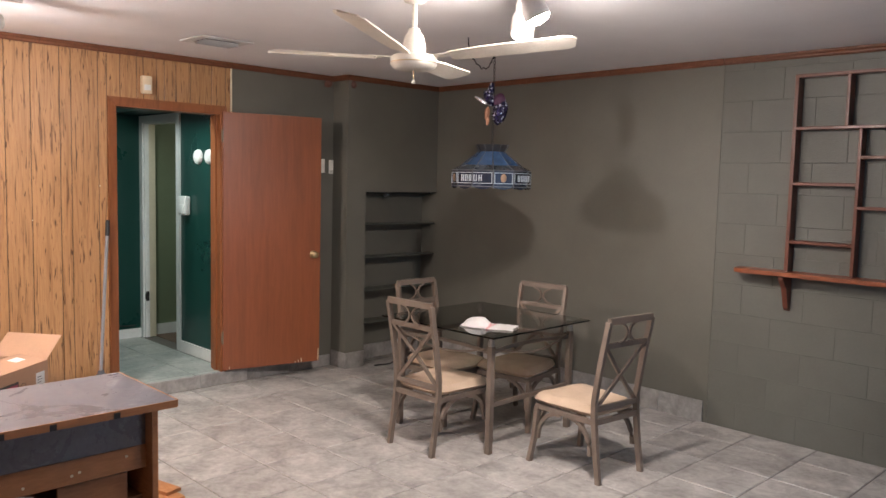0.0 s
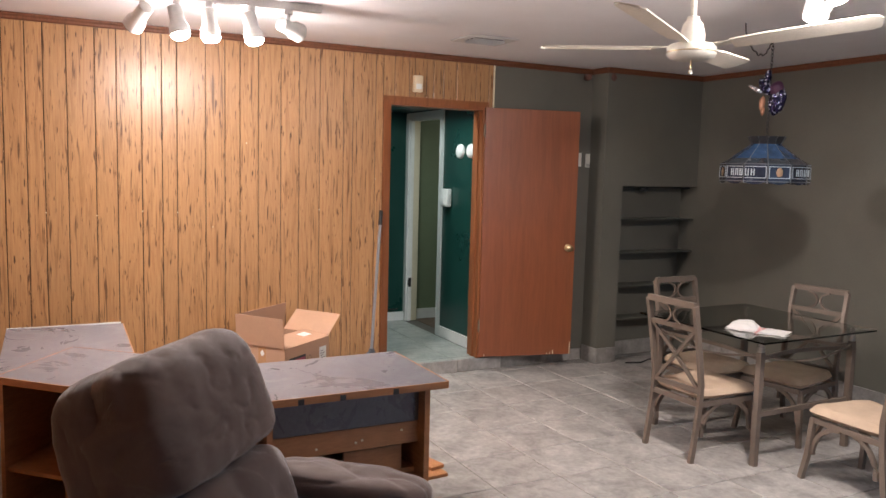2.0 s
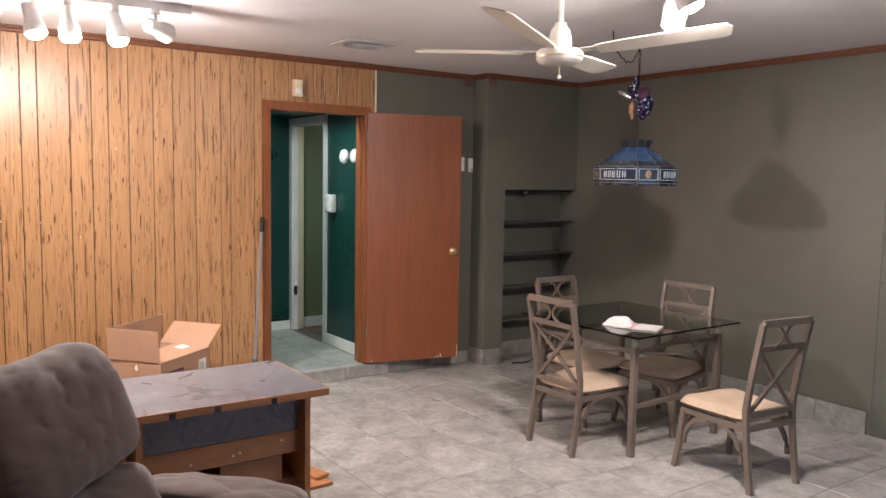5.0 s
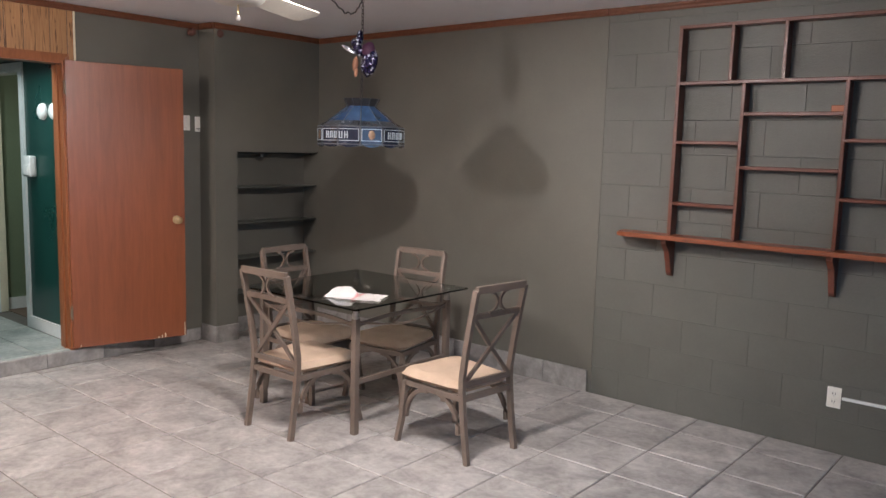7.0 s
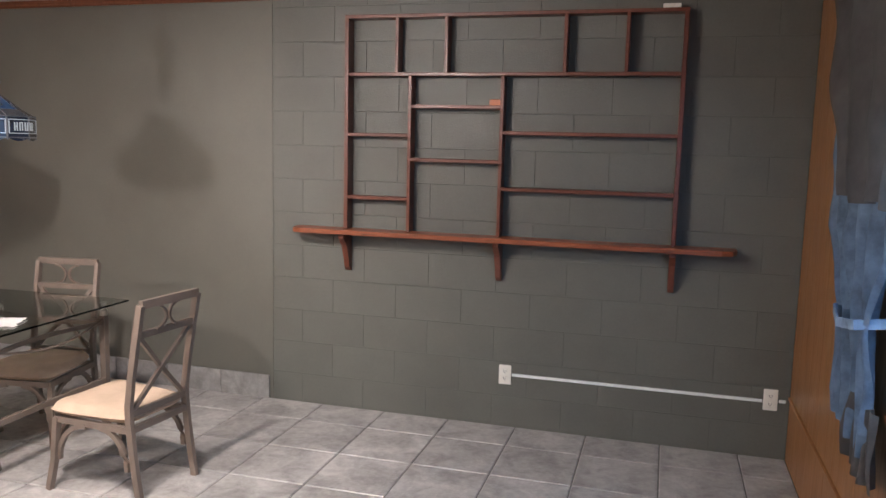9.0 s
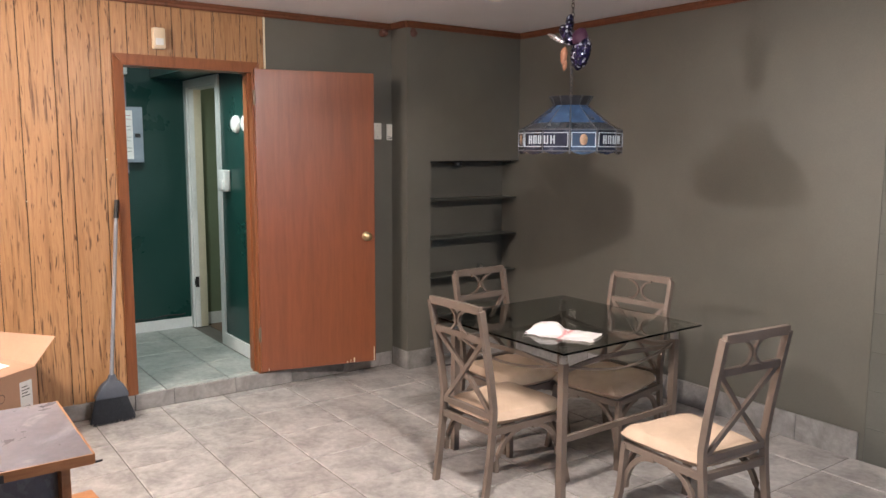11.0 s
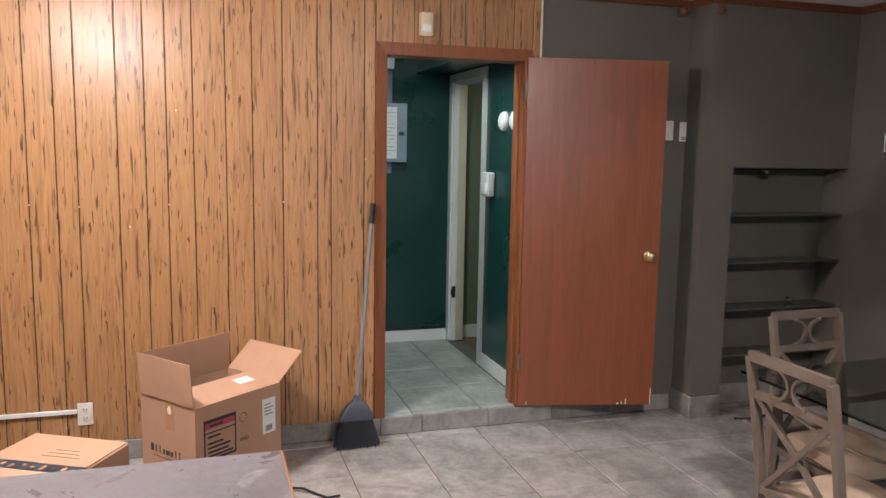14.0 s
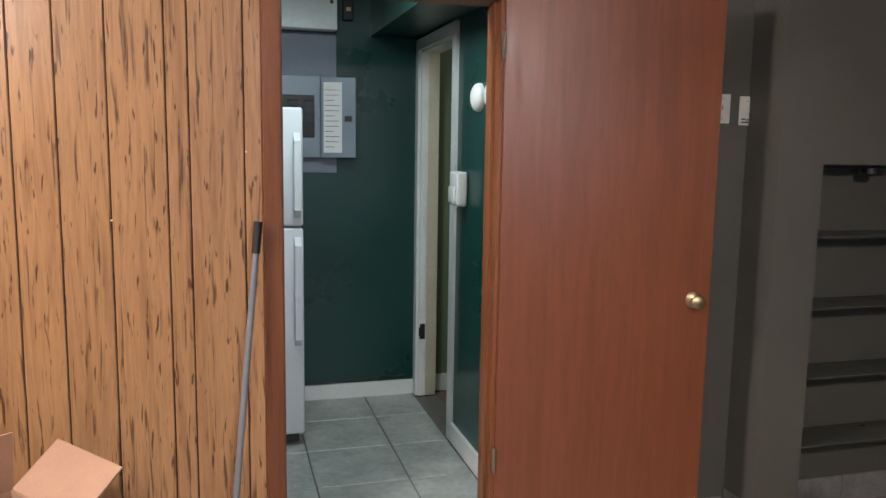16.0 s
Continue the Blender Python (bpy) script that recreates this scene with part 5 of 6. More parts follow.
for i in range(900):
    y = 2.457 + 0.176 * rng.random()
    x = -5.062 + 0.055 * rng.random()
    f = (y - 2.545) * 0.34 + rng.uniform(-0.016, 0.016)
    g = rng.uniform(-0.012, 0.012)
    zb = rng.uniform(0.001, 0.03)
    y0 = 2.545 + (y - 2.545) * 0.95
    k = len(vs)
    w = 0.0014
    vs += [(x - w, y0, 0.16), (x + w, y0 - w, 0.16), (x, y0 + w, 0.16), (x - w + g, y + f, zb), (x + w + g, y + f - w, zb), (x + g, y + f + w, zb)]
    fs += [(k, k + 1, k + 4, k + 3), (k + 1, k + 2, k + 5, k + 4), (k + 2, k, k + 3, k + 5)]
me = bpy.data.meshes.new("bristles")
me.from_pydata(vs, [], fs)
me.materials.append(BRISTLE)
bs = new("bristles", me)
bs.parent = broom
tagged(bs, kind="stuff")
tagged(part("floor_cable", sweep(bmesh.new(), [(-4.62, 2.10, 0.006), (-4.55, 2.2, 0.02), (-4.50, 2.26, 0.006), (-4.45, 2.30, 0.006), (-4.46, 2.36, 0.006)], 0.006, n=8), BLACK, soft=True), "black cable on the floor beside the box", "cable")

# ---- side wall fittings ----
WCORD = surface("white_cord", (0.72, 0.72, 0.70), 0.5)
fr = thing("wall_frame", "narrow dark wooden frame on the side wall with a white strip", "frame")
part("frame", boxes((-4.98, -4.94, YL + 0.004, YL + 0.035, 1.34, 1.77), (-4.70, -4.66, YL + 0.004, YL + 0.035, 1.34, 1.77), (-4.94, -4.70, YL + 0.004, YL + 0.035, 1.69, 1.77), (-4.94, -4.70, YL + 0.004, YL + 0.035, 1.34, 1.38)), SHELFWOOD, fr)
part("backing", boxes((-4.94, -4.70, YL + 0.004, YL + 0.012, 1.38, 1.69)), GROOVE, fr)
part("white_strip", boxes((-4.83, -4.80, YL + 0.012, YL + 0.03, 1.38, 1.69)), WHITE, fr)
pts = []
for i in range(60):
    a = i / 59
    pts.append((-4.74 - 0.05 * math.sin(a * 9), YL + 0.06 + 0.03 * math.sin(a * 17), 1.36 - 0.03 * math.sin(a * 14) - 0.40 * max(0, a - 0.4) / 0.6))
hc = thing("extension_cord", "white extension cord looped over the frame, plug end hanging", "cord")
part("cord", sweep(bmesh.new(), pts, 0.006, n=7), WCORD, hc, soft=True)
pts = [(-4.72 + 0.05 * math.cos(a), YL + 0.05 + 0.02 * math.sin(2 * a), 1.34 + 0.03 * math.sin(a)) for a in [k * 0.4 for k in range(32)]]
part("coil", sweep(bmesh.new(), pts, 0.006, n=7), WCORD, hc, soft=True)
part("plug_block", rounded(-0.02, 0.02, -0.018, 0.018, -0.05, 0.05, 0.008), WCORD, hc, soft=True, m=pose(-4.76, YL + 0.06, 1.05, 0, 25, 0))
part("hook_end", sweep(bmesh.new(), arc((-4.77, YL + 0.06, 0.965), 0.028, 70, 330, 14), 0.006, n=7), WCORD, hc, soft=True)
ps = thing("power_strip", "ivory adapter and black plug low on the side wall", "adapter")
part("adapter", rounded(-4.36, -4.27, YL + 0.004, YL + 0.05, 0.36, 0.55, 0.008), PLASTIC, ps, soft=True)
part("plug", sweep(bmesh.new(), [(-4.30, YL + 0.05, 0.63), (-4.29, YL + 0.12, 0.66)], 0.018, n=12), BLACK, ps, soft=True)
part("cord", sweep(bmesh.new(), [(-4.30, YL + 0.05, 0.63), (-4.28, YL + 0.08, 0.60), (-4.28, YL + 0.07, 0.56), (-4.29, YL + 0.045, 0.52)], 0.005, n=7), BLACK, ps, soft=True)

# ---- hallway things ----
hf = thing("door_frame_white", "white painted door frame at the end of the hallway", "door frame", kind="structure")
HX0, HX1, HT = -6.79, -6.11, 2.105
part("casing_post", boxes((HX1, HX1 + 0.06, 3.612, 3.6295, HALL_Z, HT + 0.06)), WHITE, hf)
part("casing_post", boxes((-6.849, HX0, 3.612, 3.6295, HALL_Z, HT + 0.06)), WHITE, hf)
part("casing_head", boxes((HX0, HX1, 3.612, 3.6295, HT, HT + 0.06)), WHITE, hf)
part("jamb", boxes((HX0 - 0.01, HX0 + 0.012, 3.63, 3.672, HALL_Z, HT)), WHITE, hf)
part("jamb", boxes((HX0 - 0.01, HX0 + 0.008, 3.6725, 3.735, HALL_Z, HT)), CREAM, hf)
part("jamb", boxes((HX1 - 0.012, HX1 + 0.0395, 3.6305, 3.735, HALL_Z, HT)), WHITE, hf)
part("jamb", boxes((HX0 + 0.012, HX1 - 0.012, 3.6305, 3.735, HT - 0.012, HT + 0.0145)), WHITE, hf)
for z in (0.45, 1.75):
    part("hinge", boxes((HX0 + 0.0125, HX0 + 0.016, 3.635, 3.665, z, z + 0.09), (HX0 + 0.0125, HX0 + 0.022, 3.628, 3.640, z + 0.02, z + 0.07)), BLACK if z < 1 else WHITE, hf)
tagged(part("baseboard_hall", boxes((-6.05, XW - 0.131, 3.612, 3.6295, HALL_Z, HALL_Z + 0.095)), WHITE), "white hallway baseboard", "baseboard", kind="structure")
tagged(part("baseboard_hall_back", boxes((-6.8495, -6.832, 1.0, 3.611, HALL_Z, HALL_Z + 0.085)), WHITE), "white hallway baseboard", "baseboard", kind="structure")
tagged(part("baseboard_far", boxes((-6.868, -6.85, 3.75, 6.2, HALL_Z, HALL_Z + 0.10)), WHITE), "white baseboard of the next room", "baseboard", kind="structure")
tagged(part("wall_far_side", boxes((-7.01, -6.87, 3.735, 6.2, -0.1, 2.5)), OLIVE), "olive green wall of the next room", "wall", kind="structure")
tagged(part("base_cable", sweep(bmesh.new(), [(-6.84, 2.86 + 0.05 * k, HALL_Z + 0.092 + 0.006 * math.sin(k * 1.3) + 0.002 * k) for k in range(15)], 0.005, n=6), BLACK, soft=True), "black cable along the top of the baseboard", "cable")

GREYMETAL = surface("grey_blue_enamel", (0.22, 0.27, 0.32), 0.4, 0.1, 0.08, 6, 90, 0.03)
PLYGREY = surface("grey_painted_board", (0.19, 0.21, 0.26), 0.55, 0, 0.1, 5, 70, 0.1)
bp = thing("breaker_panel", "grey electrical breaker panel with open door and printed chart", "panel")
part("backboard", boxes((-6.8495, -6.838, 2.70, 3.157, 1.418, 2.18)), PLYGREY, bp)
part("cabinet", rounded(-6.8375, -6.80, 2.79, 3.065, 1.50, 1.945, 0.004, 1), GREYMETAL, bp)
part("breaker_bay", boxes((-6.7995, -6.797, 2.86, 3.03, 1.61, 1.84)), BLACK, bp)
for cy in (2.885, 2.975):
    for i in range(9):
        part("breaker", boxes((-6.797, -6.783, cy, cy + 0.055, 1.62 + 0.024 * i, 1.638 + 0.024 * i)), BLACK, bp)
dr = part("panel_door", rounded(-0.006, 0.006, 0, 0.19, 1.503, 1.938, 0.003, 1), GREYMETAL, bp, m=pose(-6.79, 3.066, 0, 0, 0, -14))
part("chart", boxes((0.0065, 0.0075, 0.015, 0.115, 1.53, 1.91)), PAPER, dr, "printed circuit chart")
part("latch", boxes((0.0065, 0.014, 0.13, 0.17, 1.70, 1.73)), BLACK, dr)
for i in range(12):
    part("chart_line", boxes((0.0076, 0.0082, 0.024, 0.10 if i % 3 else 0.07, 1.56 + 0.028 * i, 1.563 + 0.028 * i)), PINK if i > 9 else INK, dr)
mb = thing("meter_box", "pale grey utility box high on the hallway wall", "box")
part("cabinet", rounded(-6.8375, -6.74, 2.72, 3.15, 2.185, 2.45, 0.004, 1), WHITE, mb)
part("knockout", lathe(bmesh.new(), [(0.01, 0), (0.01, 0.002)], 14, pose(-6.74, 3.12, 2.33, 0, 90)), BLACK, mb)
dd = thing("door_chime", "small black chime unit on the hallway wall", "chime")
part("housing", rounded(-6.8495, -6.82, 3.19, 3.25, 2.25, 2.36, 0.006, 1), BLACK, dd)
part("glint", boxes((-6.82, -6.818, 3.21, 3.235, 2.30, 2.32)), BRASS, dd)
FRIDGE = surface("white_fridge_enamel", (0.70, 0.74, 0.77), 0.35, 0, 0.03, 4, 220, 0.08, 0.001)
fg = thing("refrigerator", "white two-door refrigerator in the hallway", "refrigerator")
part("body", rounded(-6.83, -6.22, 2.22, 2.90, HALL_Z + 0.03, 1.735, 0.006, 1), FRIDGE, fg)
for z0, z1 in ((HALL_Z + 0.06, 1.18), (1.19, 1.745)):
    dr = part("door", rounded(-6.215, -6.155, 2.22, 2.905, z0, z1, 0.012, 3), FRIDGE, fg, soft=True)
    hz = (0.62, 1.13) if z0 < 1 else (1.24, 1.62)
    part("handle", sweep(bmesh.new(), [(-6.155, 2.875, hz[0]), (-6.115, 2.875, hz[0] + 0.03), (-6.115, 2.875, hz[1] - 0.03), (-6.155, 2.875, hz[1])], 0.022, 0.03, up=(0, 1, 0)), FRIDGE, dr)
part("kick_grille", boxes((-6.22, -6.19, 2.24, 2.88, HALL_Z + 0.012, HALL_Z + 0.058)), BLACK, fg)
for y in (2.25, 2.865):
    part("foot", boxes((-6.26, -6.23, y - 0.015, y + 0.015, HALL_Z, HALL_Z + 0.031)), BLACK, fg)
for x in (-5.72, -5.53):
    t_ = thing("smoke_alarm", "round white plastic alarm on the green wall", "alarm")
    part("body", lathe(bmesh.new(), [(0.062, 0), (0.062, 0.012), (0.056, 0.024), (0.04, 0.034), (0.01, 0.036)], 30, pose(x, 3.6295, 1.79, 90)), WHITE, t_, soft=True)
    part("button", lathe(bmesh.new(), [(0.009, 0), (0.009, 0.004)], 14, pose(x + 0.02, 3.603, 1.765, 90)), BLACK, t_)
th = thing("keypad", "white plastic keypad box on the green wall", "keypad")
part("housing", rounded(-6.0, -5.87, 3.575, 3.6295, 1.30, 1.46, 0.012, 3), WHITE, th, soft=True)
part("cover", rounded(-5.985, -5.885, 3.566, 3.5745, 1.315, 1.39, 0.004, 2), WHITE, th, soft=True)

# nail heads in the panelling, small things in the niche
nails = [(1.20, 1.30), (1.615, 1.31), (1.66, 1.78), (1.43, 1.20), (0.98, 1.31), (2.62, 1.55), (0.704, 1.28), (2.185, 1.32), (0.412, 1.30)]
for y, z in nails:
    tagged(part("nail_head", lathe(bmesh.new(), [(0.004, 0), (0.004, 0.0015), (0.001, 0.0025)], 8, pose(XW - 0.0005, y, z, 0, 90)), CREAM), "small pale nail head in the panelling", "nail", "nails in the panelling")
for z in (1.240, 0.949, 0.658, 0.367):
    tagged(part("shelf_clip", rounded(NX - 0.03, NX - 0.014, NY1 + 0.0005, NY1 + 0.009, z - 0.019, z - 0.0065, 0.002, 1), STEEL), "small metal clip under a niche shelf", "clip", "clips in the niche")
fin = thing("finial", "small dull metal fitting on a niche shelf", "fitting", pose(NX - 0.07, 5.33, 0.6630))
part("base", lathe(bmesh.new(), [(0.03, 0), (0.03, 0.006), (0.012, 0.014), (0.012, 0.03)], 18), LEAD, fin, soft=True)
part("tip", lathe(bmesh.new(), [(0.02, 0.0305), (0.022, 0.04), (0.012, 0.052), (0.003, 0.055)], 18), STEEL, fin, soft=True)
tagged(part("niche_cable", sweep(bmesh.new(), [(-4.90, 4.86, 0.006), (-4.86, 5.0, 0.007), (-4.93, 5.15, 0.007), (-4.88, 5.3, 0.007), (-4.80, 5.36, 0.007), (-4.72, 5.42, 0.007)], 0.006, n=7), BLACK, soft=True), "black cable lying on the floor of the niche", "cable")

# ---- window and curtain in the east wall ----
SKYGLOW = glow("pale_blue_daylight", (0.45, 0.68, 1.0), 1.2)
tagged(part("backdrop", boxes((2.6, 2.62, 0.5, 7.0, 0.0, 3.6)), SKYGLOW), "pale blue daylight outside the window", "backdrop", kind="structure")
DARKFRAME = surface("dark_window_paint", (0.03, 0.026, 0.024), 0.4, 0, 0.15, 12, 90, 0.05)
win = thing("window_1", "dark framed window half hidden by a tied curtain", "window", kind="structure")
frame_box = [(WY0, WY0 + 0.05, WZ0, WZ1), (WY1 - 0.05, WY1, WZ0, WZ1), (WY0 + 0.05, WY1 - 0.05, WZ0, WZ0 + 0.05), (WY0 + 0.05, WY1 - 0.05, WZ1 - 0.05, WZ1), (3.05, 3.09, WZ0 + 0.05, WZ1 - 0.05)]
for y0, y1, z0, z1 in frame_box:
    part("window_frame", boxes((XE + 0.12, XE + 0.165, y0, y1, z0, z1)), DARKFRAME, win)
for y0, y1 in ((WY0 + 0.05, 3.05), (3.09, WY1 - 0.05)):
    pane = part("pane", boxes((XE + 0.14, XE + 0.145, y0, y1, WZ0 + 0.05, WZ1 - 0.05)), glass_material("window_glass", (0.95, 0.97, 1.0)), win)
    pane.visible_shadow = False
part("window_sill", rounded(XE - 0.05, XE + 0.119, WY0 - 0.04, WY1 + 0.04, WZ0 - 0.004, WZ0 + 0.018, 0.003, 1), TRIM, win)
part("apron", rounded(XE - 0.035, XE - 0.001, WY0 - 0.03, WY1 + 0.03, WZ0 - 0.075, WZ0 - 0.005, 0.004, 1), DARKFRAME, win)
REVEAL = surface("pink_brick", (0.42, 0.22, 0.16), 0.85, 0, 0.15, 20, 120, 0.3, 0.004)
reveal = bmesh.new()
for i in range(15):
    z = WZ0 + 0.02 + 0.075 * i
    for x0, x1 in (((XE + 0.008, XE + 0.058), (XE + 0.063, XE + 0.118)) if i % 2 else ((XE + 0.008, XE + 0.08), (XE + 0.085, XE + 0.118))):
        box(reveal, x0, x1, WY1 - 0.012, WY1 - 0.0005, z, min(z + 0.068, WZ1 - 0.001))
part("brick_reveal", reveal, REVEAL, win, "pinkish brick side of the window opening")

DENIM = surface("blue_denim_cloth", (0.16, 0.235, 0.34), 0.85, 0, 0.45, 9, 260, 0.4, 0.002)
BLACKCLOTH = surface("grey_black_cloth", (0.10, 0.094, 0.09), 0.8, 0, 0.3, 9, 260, 0.35, 0.002)


def drape(rows_, folds, depth, seed):
    """A hanging sheet: rows of (z, y from, y to, distance from the wall), pleated along y."""
    bm, n = bmesh.new(), 64
    grid = []
    for k in range(len(rows_) - 1):
        for j in range(8):
            f = j / 8
            f = f * f * (3 - 2 * f)
            grid.append([a + (b - a) * f for a, b in zip(rows_[k], rows_[k + 1])])
    grid.append(list(rows_[-1]))
    verts = []
    for z, y0, y1, off in grid:
        line = []
        for i in range(n + 1):
            u = i / n
            ph = 2 * math.pi * folds * u + 0.8 * noise.noise(Vector((u * 3, z * 1.3, seed)))
            d = off + depth * min(1, (y1 - y0) / 0.5) * math.sin(ph) + 0.02 * noise.noise(Vector((u * 5, z * 5, seed + 3)))
            line.append(bm.verts.new((XE - max(0.012, d), y0 + (y1 - y0) * u, z + 0.02 * noise.noise(Vector((u * 4, z, seed + 6))))))
        verts.append(line)
    for a, b in zip(verts, verts[1:]):
        for i in range(n):
            bm.faces.new((a[i], a[i + 1], b[i + 1], b[i]))
    bmesh.ops.solidify(bm, geom=bm.faces[:], thickness=0.002)
    bmesh.ops.recalc_face_normals(bm, faces=bm.faces[:])
    return bm


cur = thing("curtain", "blue denim curtain tied back under a dark grey swag", "curtain")
part("panel", drape([(2.34, 3.45, 4.66, 0.05), (1.75, 3.60, 4.62, 0.055), (1.35, 3.72, 4.58, 0.06), (1.10, 3.86, 4.24, 0.06), (0.98, 3.84, 4.28, 0.06), (0.78, 3.78, 4.34, 0.055), (0.70, 3.80, 4.30, 0.05)], 5.5, 0.028, 2), DENIM, cur, "blue denim panel", True)
part("swag", drape([(2.36, 3.40, 4.70, 0.10), (2.0, 3.42, 4.60, 0.115), (1.7, 3.45, 4.36, 0.125), (1.48, 3.5, 4.16, 0.12)], 3.5, 0.022, 7), BLACKCLOTH, cur, "dark grey swag over the denim", True)
part("tie_band", sweep(bmesh.new(), [(XE - 0.012, 3.84, 1.12), (XE - 0.11, 3.88, 1.10), (XE - 0.125, 4.05, 1.075), (XE - 0.105, 4.22, 1.09), (XE - 0.012, 4.26, 1.11)], 0.006, 0.032), DENIM, cur)
part("lower_lining", drape([(0.86, 3.72, 4.02, 0.06), (0.72, 3.70, 4.06, 0.065), (0.62, 3.70, 4.10, 0.06)], 4.5, 0.02, 11), BLACKCLOTH, cur, "dark lining at the hem", True)
part("rod", sweep(bmesh.new(), [(XE - 0.07, 2.25, 2.36), (XE - 0.07, 4.74, 2.36)], 0.011, n=10), DARKFRAME, cur)
for y in (2.32, 4.70):
    part("rod_bracket", boxes((XE - 0.08, XE, y - 0.012, y + 0.012, 2.335, 2.349)), DARKFRAME, cur)

# ---- pieces: boards, tiles, blocks ----
def boards_x(parent, edges, x, tilt_in, z0, z1, mat, holes=None):
    """Vertical boards on a wall facing +x, between edges along y."""
    for a, b in zip(edges, edges[1:]):
        if b - a < 0.012:
            continue
        spans = [(z0, z1)]
        if holes:
            spans = []
            cuts = sorted({a, b, *[h for h in (holes[0], holes[1]) if a < h < b]})
            for p, q in zip(cuts, cuts[1:]):
                spans.append((p, q, holes[2] if holes[0] <= (p + q) / 2 <= holes[1] else z0, z1))
        else:
            spans = [(a, b, z0, z1)]
        for p, q, s, e_ in spans:
            bm = boxes((-0.006, 0, -(q - p) / 2 + 0.0022, (q - p) / 2 - 0.0022, 0, e_ - s))
            front = [ed for ed in bm.edges if all(v.co.x > -1e-6 for v in ed.verts) and abs(ed.verts[0].co.z - ed.verts[1].co.z) > 0.1]
            bmesh.ops.bevel(bm, geom=front, offset=0.0025, segments=1, affect="EDGES")
            piece("plank", mesh_of(bm, "plank", mat), parent, x, (p + q) / 2, s)


boards_x(wall_panel, GROOVES, XW, 0, 0.10, BOARD_TOP, PANEL, (CY0 + 0.002, CY1 - 0.002, CZ - 0.001))
rng = random.Random(11)
x = XW + 0.004
while x < -0.74:
    w = min(rng.choice((0.20, 0.26, 0.16, 0.30)), -0.72 - x)
    bm = boxes((-w / 2 + 0.0015, w / 2 - 0.0015, 0, 0.006, 0, BOARD_TOP - 0.10))
    piece("plank", mesh_of(bm, "plank", SOUTHWOOD), wall_left, x + w / 2, YL - 0.006, 0.10)
    x += w

rng = random.Random(17)
y = -1.995
while y < 5.61:
    w = min(rng.choice((0.16, 0.12, 0.20, 0.14, 0.24)), 5.612 - y)
    mid = y + w / 2
    upper = [(0.352, BOARD_TOP)] if mid < WY0 - 0.001 or mid > WY1 else [(0.352, WZ0 - 0.08), (WZ1 + 0.002, BOARD_TOP)]
    for z0, z1 in [(0.0, 0.334)] + upper:
        bm = boxes((0, 0.006, -w / 2 + 0.001, w / 2 - 0.001, 0, z1 - z0))
        piece("plank", mesh_of(bm, "plank", EASTWOOD), wall_east, XE, mid, z0)
    y += w
tagged(part("dado_strip", rounded(XE - 0.012, XE + 0.005, -1.99, 5.60, 0.335, 0.351, 0.003, 1), EASTWOOD), "thin wood strip along the panelled wall", "trim", kind="structure")

PX, PY = 0.408, 0.409
shared = {}


def lay(parent, mats, x0, x1, y0, y1, gx, gy, px, py, z):
    """Tiles on a grid through (gx, gy), cut to the rectangle."""
    i0, i1 = math.floor((x0 - gx) / px), math.ceil((x1 - gx) / px)
    j0, j1 = math.floor((y0 - gy) / py), math.ceil((y1 - gy) / py)
    for i in range(i0, i1):
        for j in range(j0, j1):
            a, b = max(x0, gx + i * px), min(x1, gx + (i + 1) * px)
            c, d = max(y0, gy + j * py), min(y1, gy + (j + 1) * py)
            if b - a < 0.03 or d - c < 0.03:
                continue
            key = (round(b - a, 3), round(d - c, 3), mats.name)
            if key not in shared:
                shared[key] = slab_mesh("tile", b - a - 0.0065, d - c - 0.0065, 0.0079, mats, 0.0035)
            piece("tile", shared[key], parent, (a + b) / 2, (c + d) / 2, z)


lay(floor, TILE, XW + 0.012, XE, YL + 0.012, 5.615, -2.64, 3.68, PX, PY, 0.0)
lay(floor, TILE, -0.715, XE, -1.995, YL + 0.012, -2.64, 3.68, PX, PY, 0.0)
lay(hall_floor, HALLTILE, -6.845, XW + 0.002, 1.9, 3.61, -6.07, 2.906, 0.413, 0.413, HALL_Z)


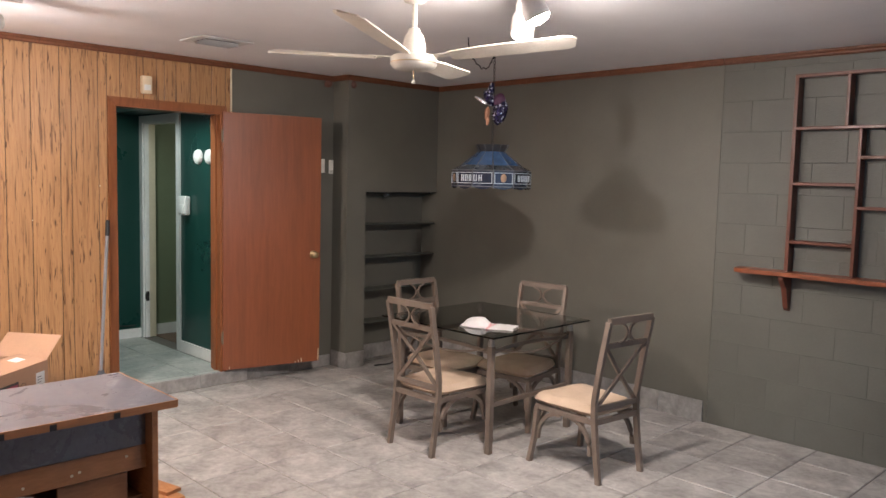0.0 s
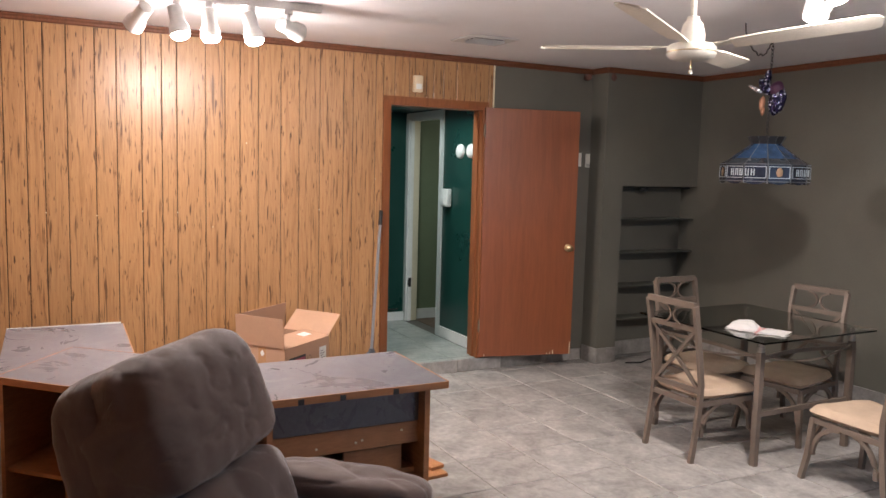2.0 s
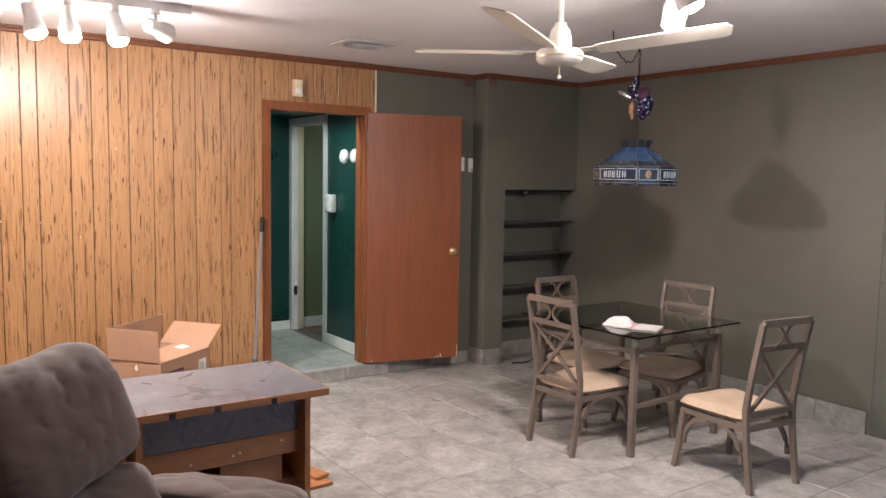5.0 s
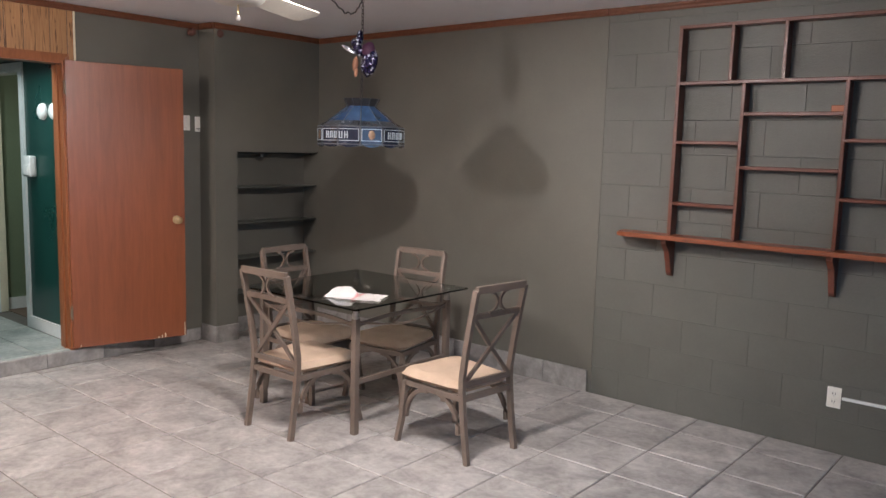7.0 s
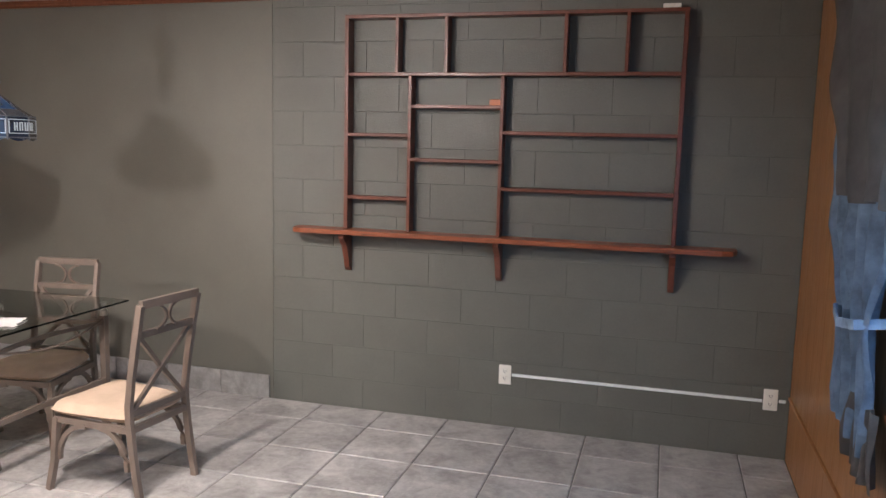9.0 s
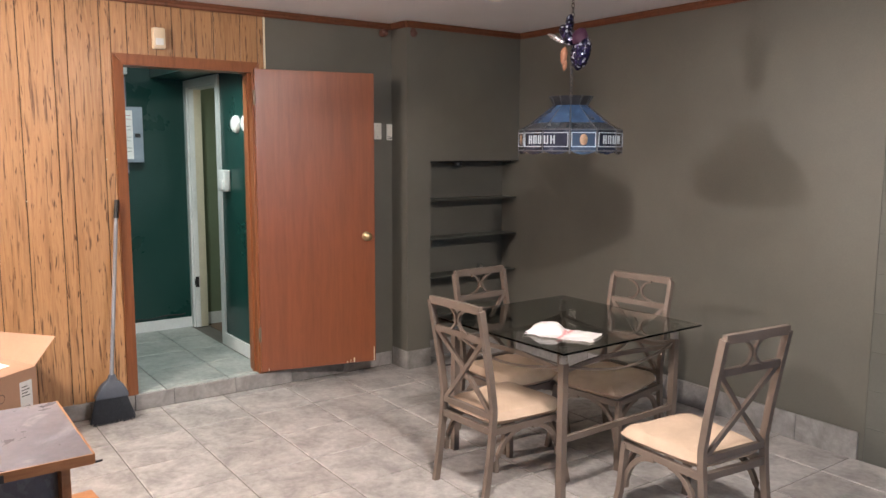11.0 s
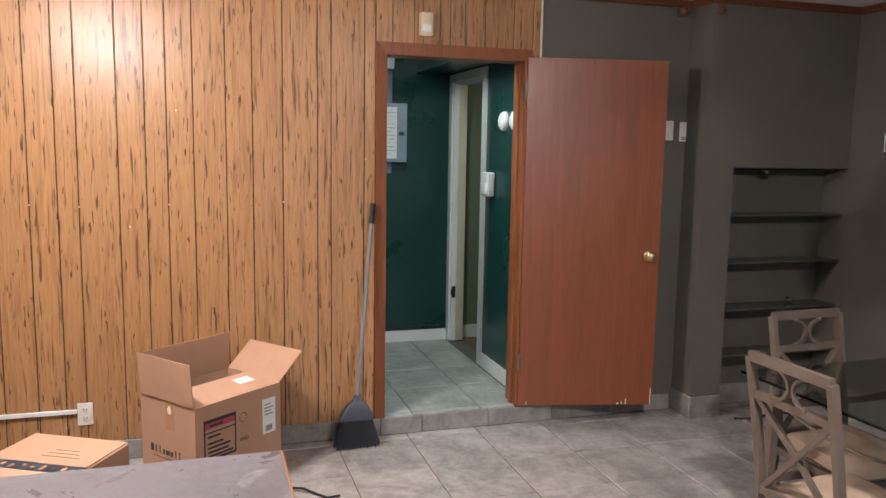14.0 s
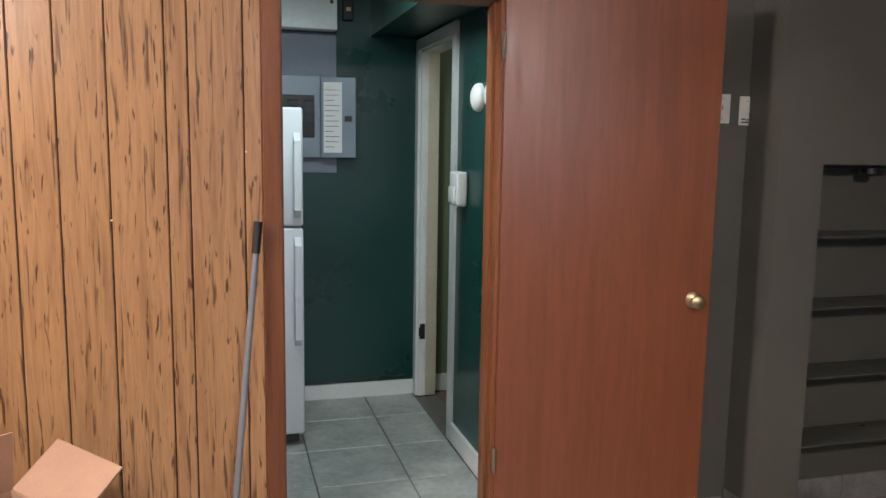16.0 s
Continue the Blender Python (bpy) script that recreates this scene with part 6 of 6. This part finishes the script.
def base_run(name, a, b, inward, height, label, pitch=0.405, start=0.0):
    """Baseboard tiles from a to b."""
    root = thing(name, label, "baseboard", kind="structure")
    a, b = Vector((*a, 0)), Vector((*b, 0))
    d = (b - a).normalized()
    ln = (b - a).length
    ang = math.atan2(d.y, d.x)
    s = start
    while s < ln - 0.01:
        e_ = min(ln, (s + pitch) if s > 0 or start == 0 else s + pitch)
        s0, e0 = max(0, s), e_
        key = ("base", round(e0 - s0, 3), height)
        if key not in shared:
            bm = boxes((-(e0 - s0) / 2 + 0.002, (e0 - s0) / 2 - 0.002, 0, 0.012, 0, height))
            bmesh.ops.bevel(bm, geom=[ed for ed in bm.edges if all(v.co.z > height - 1e-6 for v in ed.verts)], offset=0.003, segments=1, affect="EDGES")
            shared[key] = mesh_of(bm, "tile", BASETILE)
        c = a + d * (s0 + e0) / 2
        side = Vector((-d.y, d.x, 0))
        flip = 0 if side.dot(Vector((*inward, 0))) > 0 else math.pi
        piece("tile", shared[key], root, c.x, c.y, 0.0005, ang + flip)
        s = e_


LB = "grey ceramic tile baseboard"
base_run("baseboard_west", (XW + 0.001, YL + 0.02), (XW + 0.001, CY0 + 0.04), (1, 0), 0.10, LB)
base_run("step_riser", (XW + 0.001, CY0 + 0.041), (XW + 0.001, NY0 - 0.014), (1, 0), 0.098, "grey tile riser of the step at the doorway", start=-0.165)
base_run("baseboard_pier_side", (XW + 0.014, NY0), (NX + 0.012, NY0), (0, -1), 0.135, LB)
base_run("baseboard_pier", (NX, NY0), (NX, NY1), (1, 0), 0.135, LB)
base_run("baseboard_niche", (XW + 0.0, NY1 + 0.002), (XW + 0.0, 5.64), (1, 0), 0.13, LB)
base_run("baseboard_smooth", (-4.97, 5.653), (-2.19, 5.609), (0, -1), 0.15, LB)
base_run("baseboard_south", (XW + 0.014, YL + 0.0), (-0.75, YL + 0.0), (0, 1), 0.10, LB)

BLK, CRS = 0.406, 0.2035
for i in range(13):
    z0 = -0.05 + 0.03 + CRS * i
    z1 = min(z0 + CRS, CEIL)
    if z1 - z0 < 0.03:
        continue
    off = 0 if i % 2 else BLK / 2
    x = -2.166 - (BLK - off if off else 0)
    while x < XE:
        a, b = max(x, -2.166), min(x + BLK, XE)
        x += BLK
        if b - a < 0.03:
            continue
        key = ("block", round(b - a, 3), round(z1 - z0, 3))
        if key not in shared:
            bm = boxes((-(b - a) / 2 + 0.0015, (b - a) / 2 - 0.0015, -0.002, 0.004, 0.0015, z1 - z0 - 0.0015))
            front = [ed for ed in bm.edges if all(v.co.y < -0.001 for v in ed.verts)]
            bmesh.ops.bevel(bm, geom=front, offset=0.0016, segments=1, affect="EDGES")
            shared[key] = mesh_of(bm, "block", BLOCKPAINT)
        piece("block", shared[key], wall_block, (a + b) / 2, 5.619, z0)
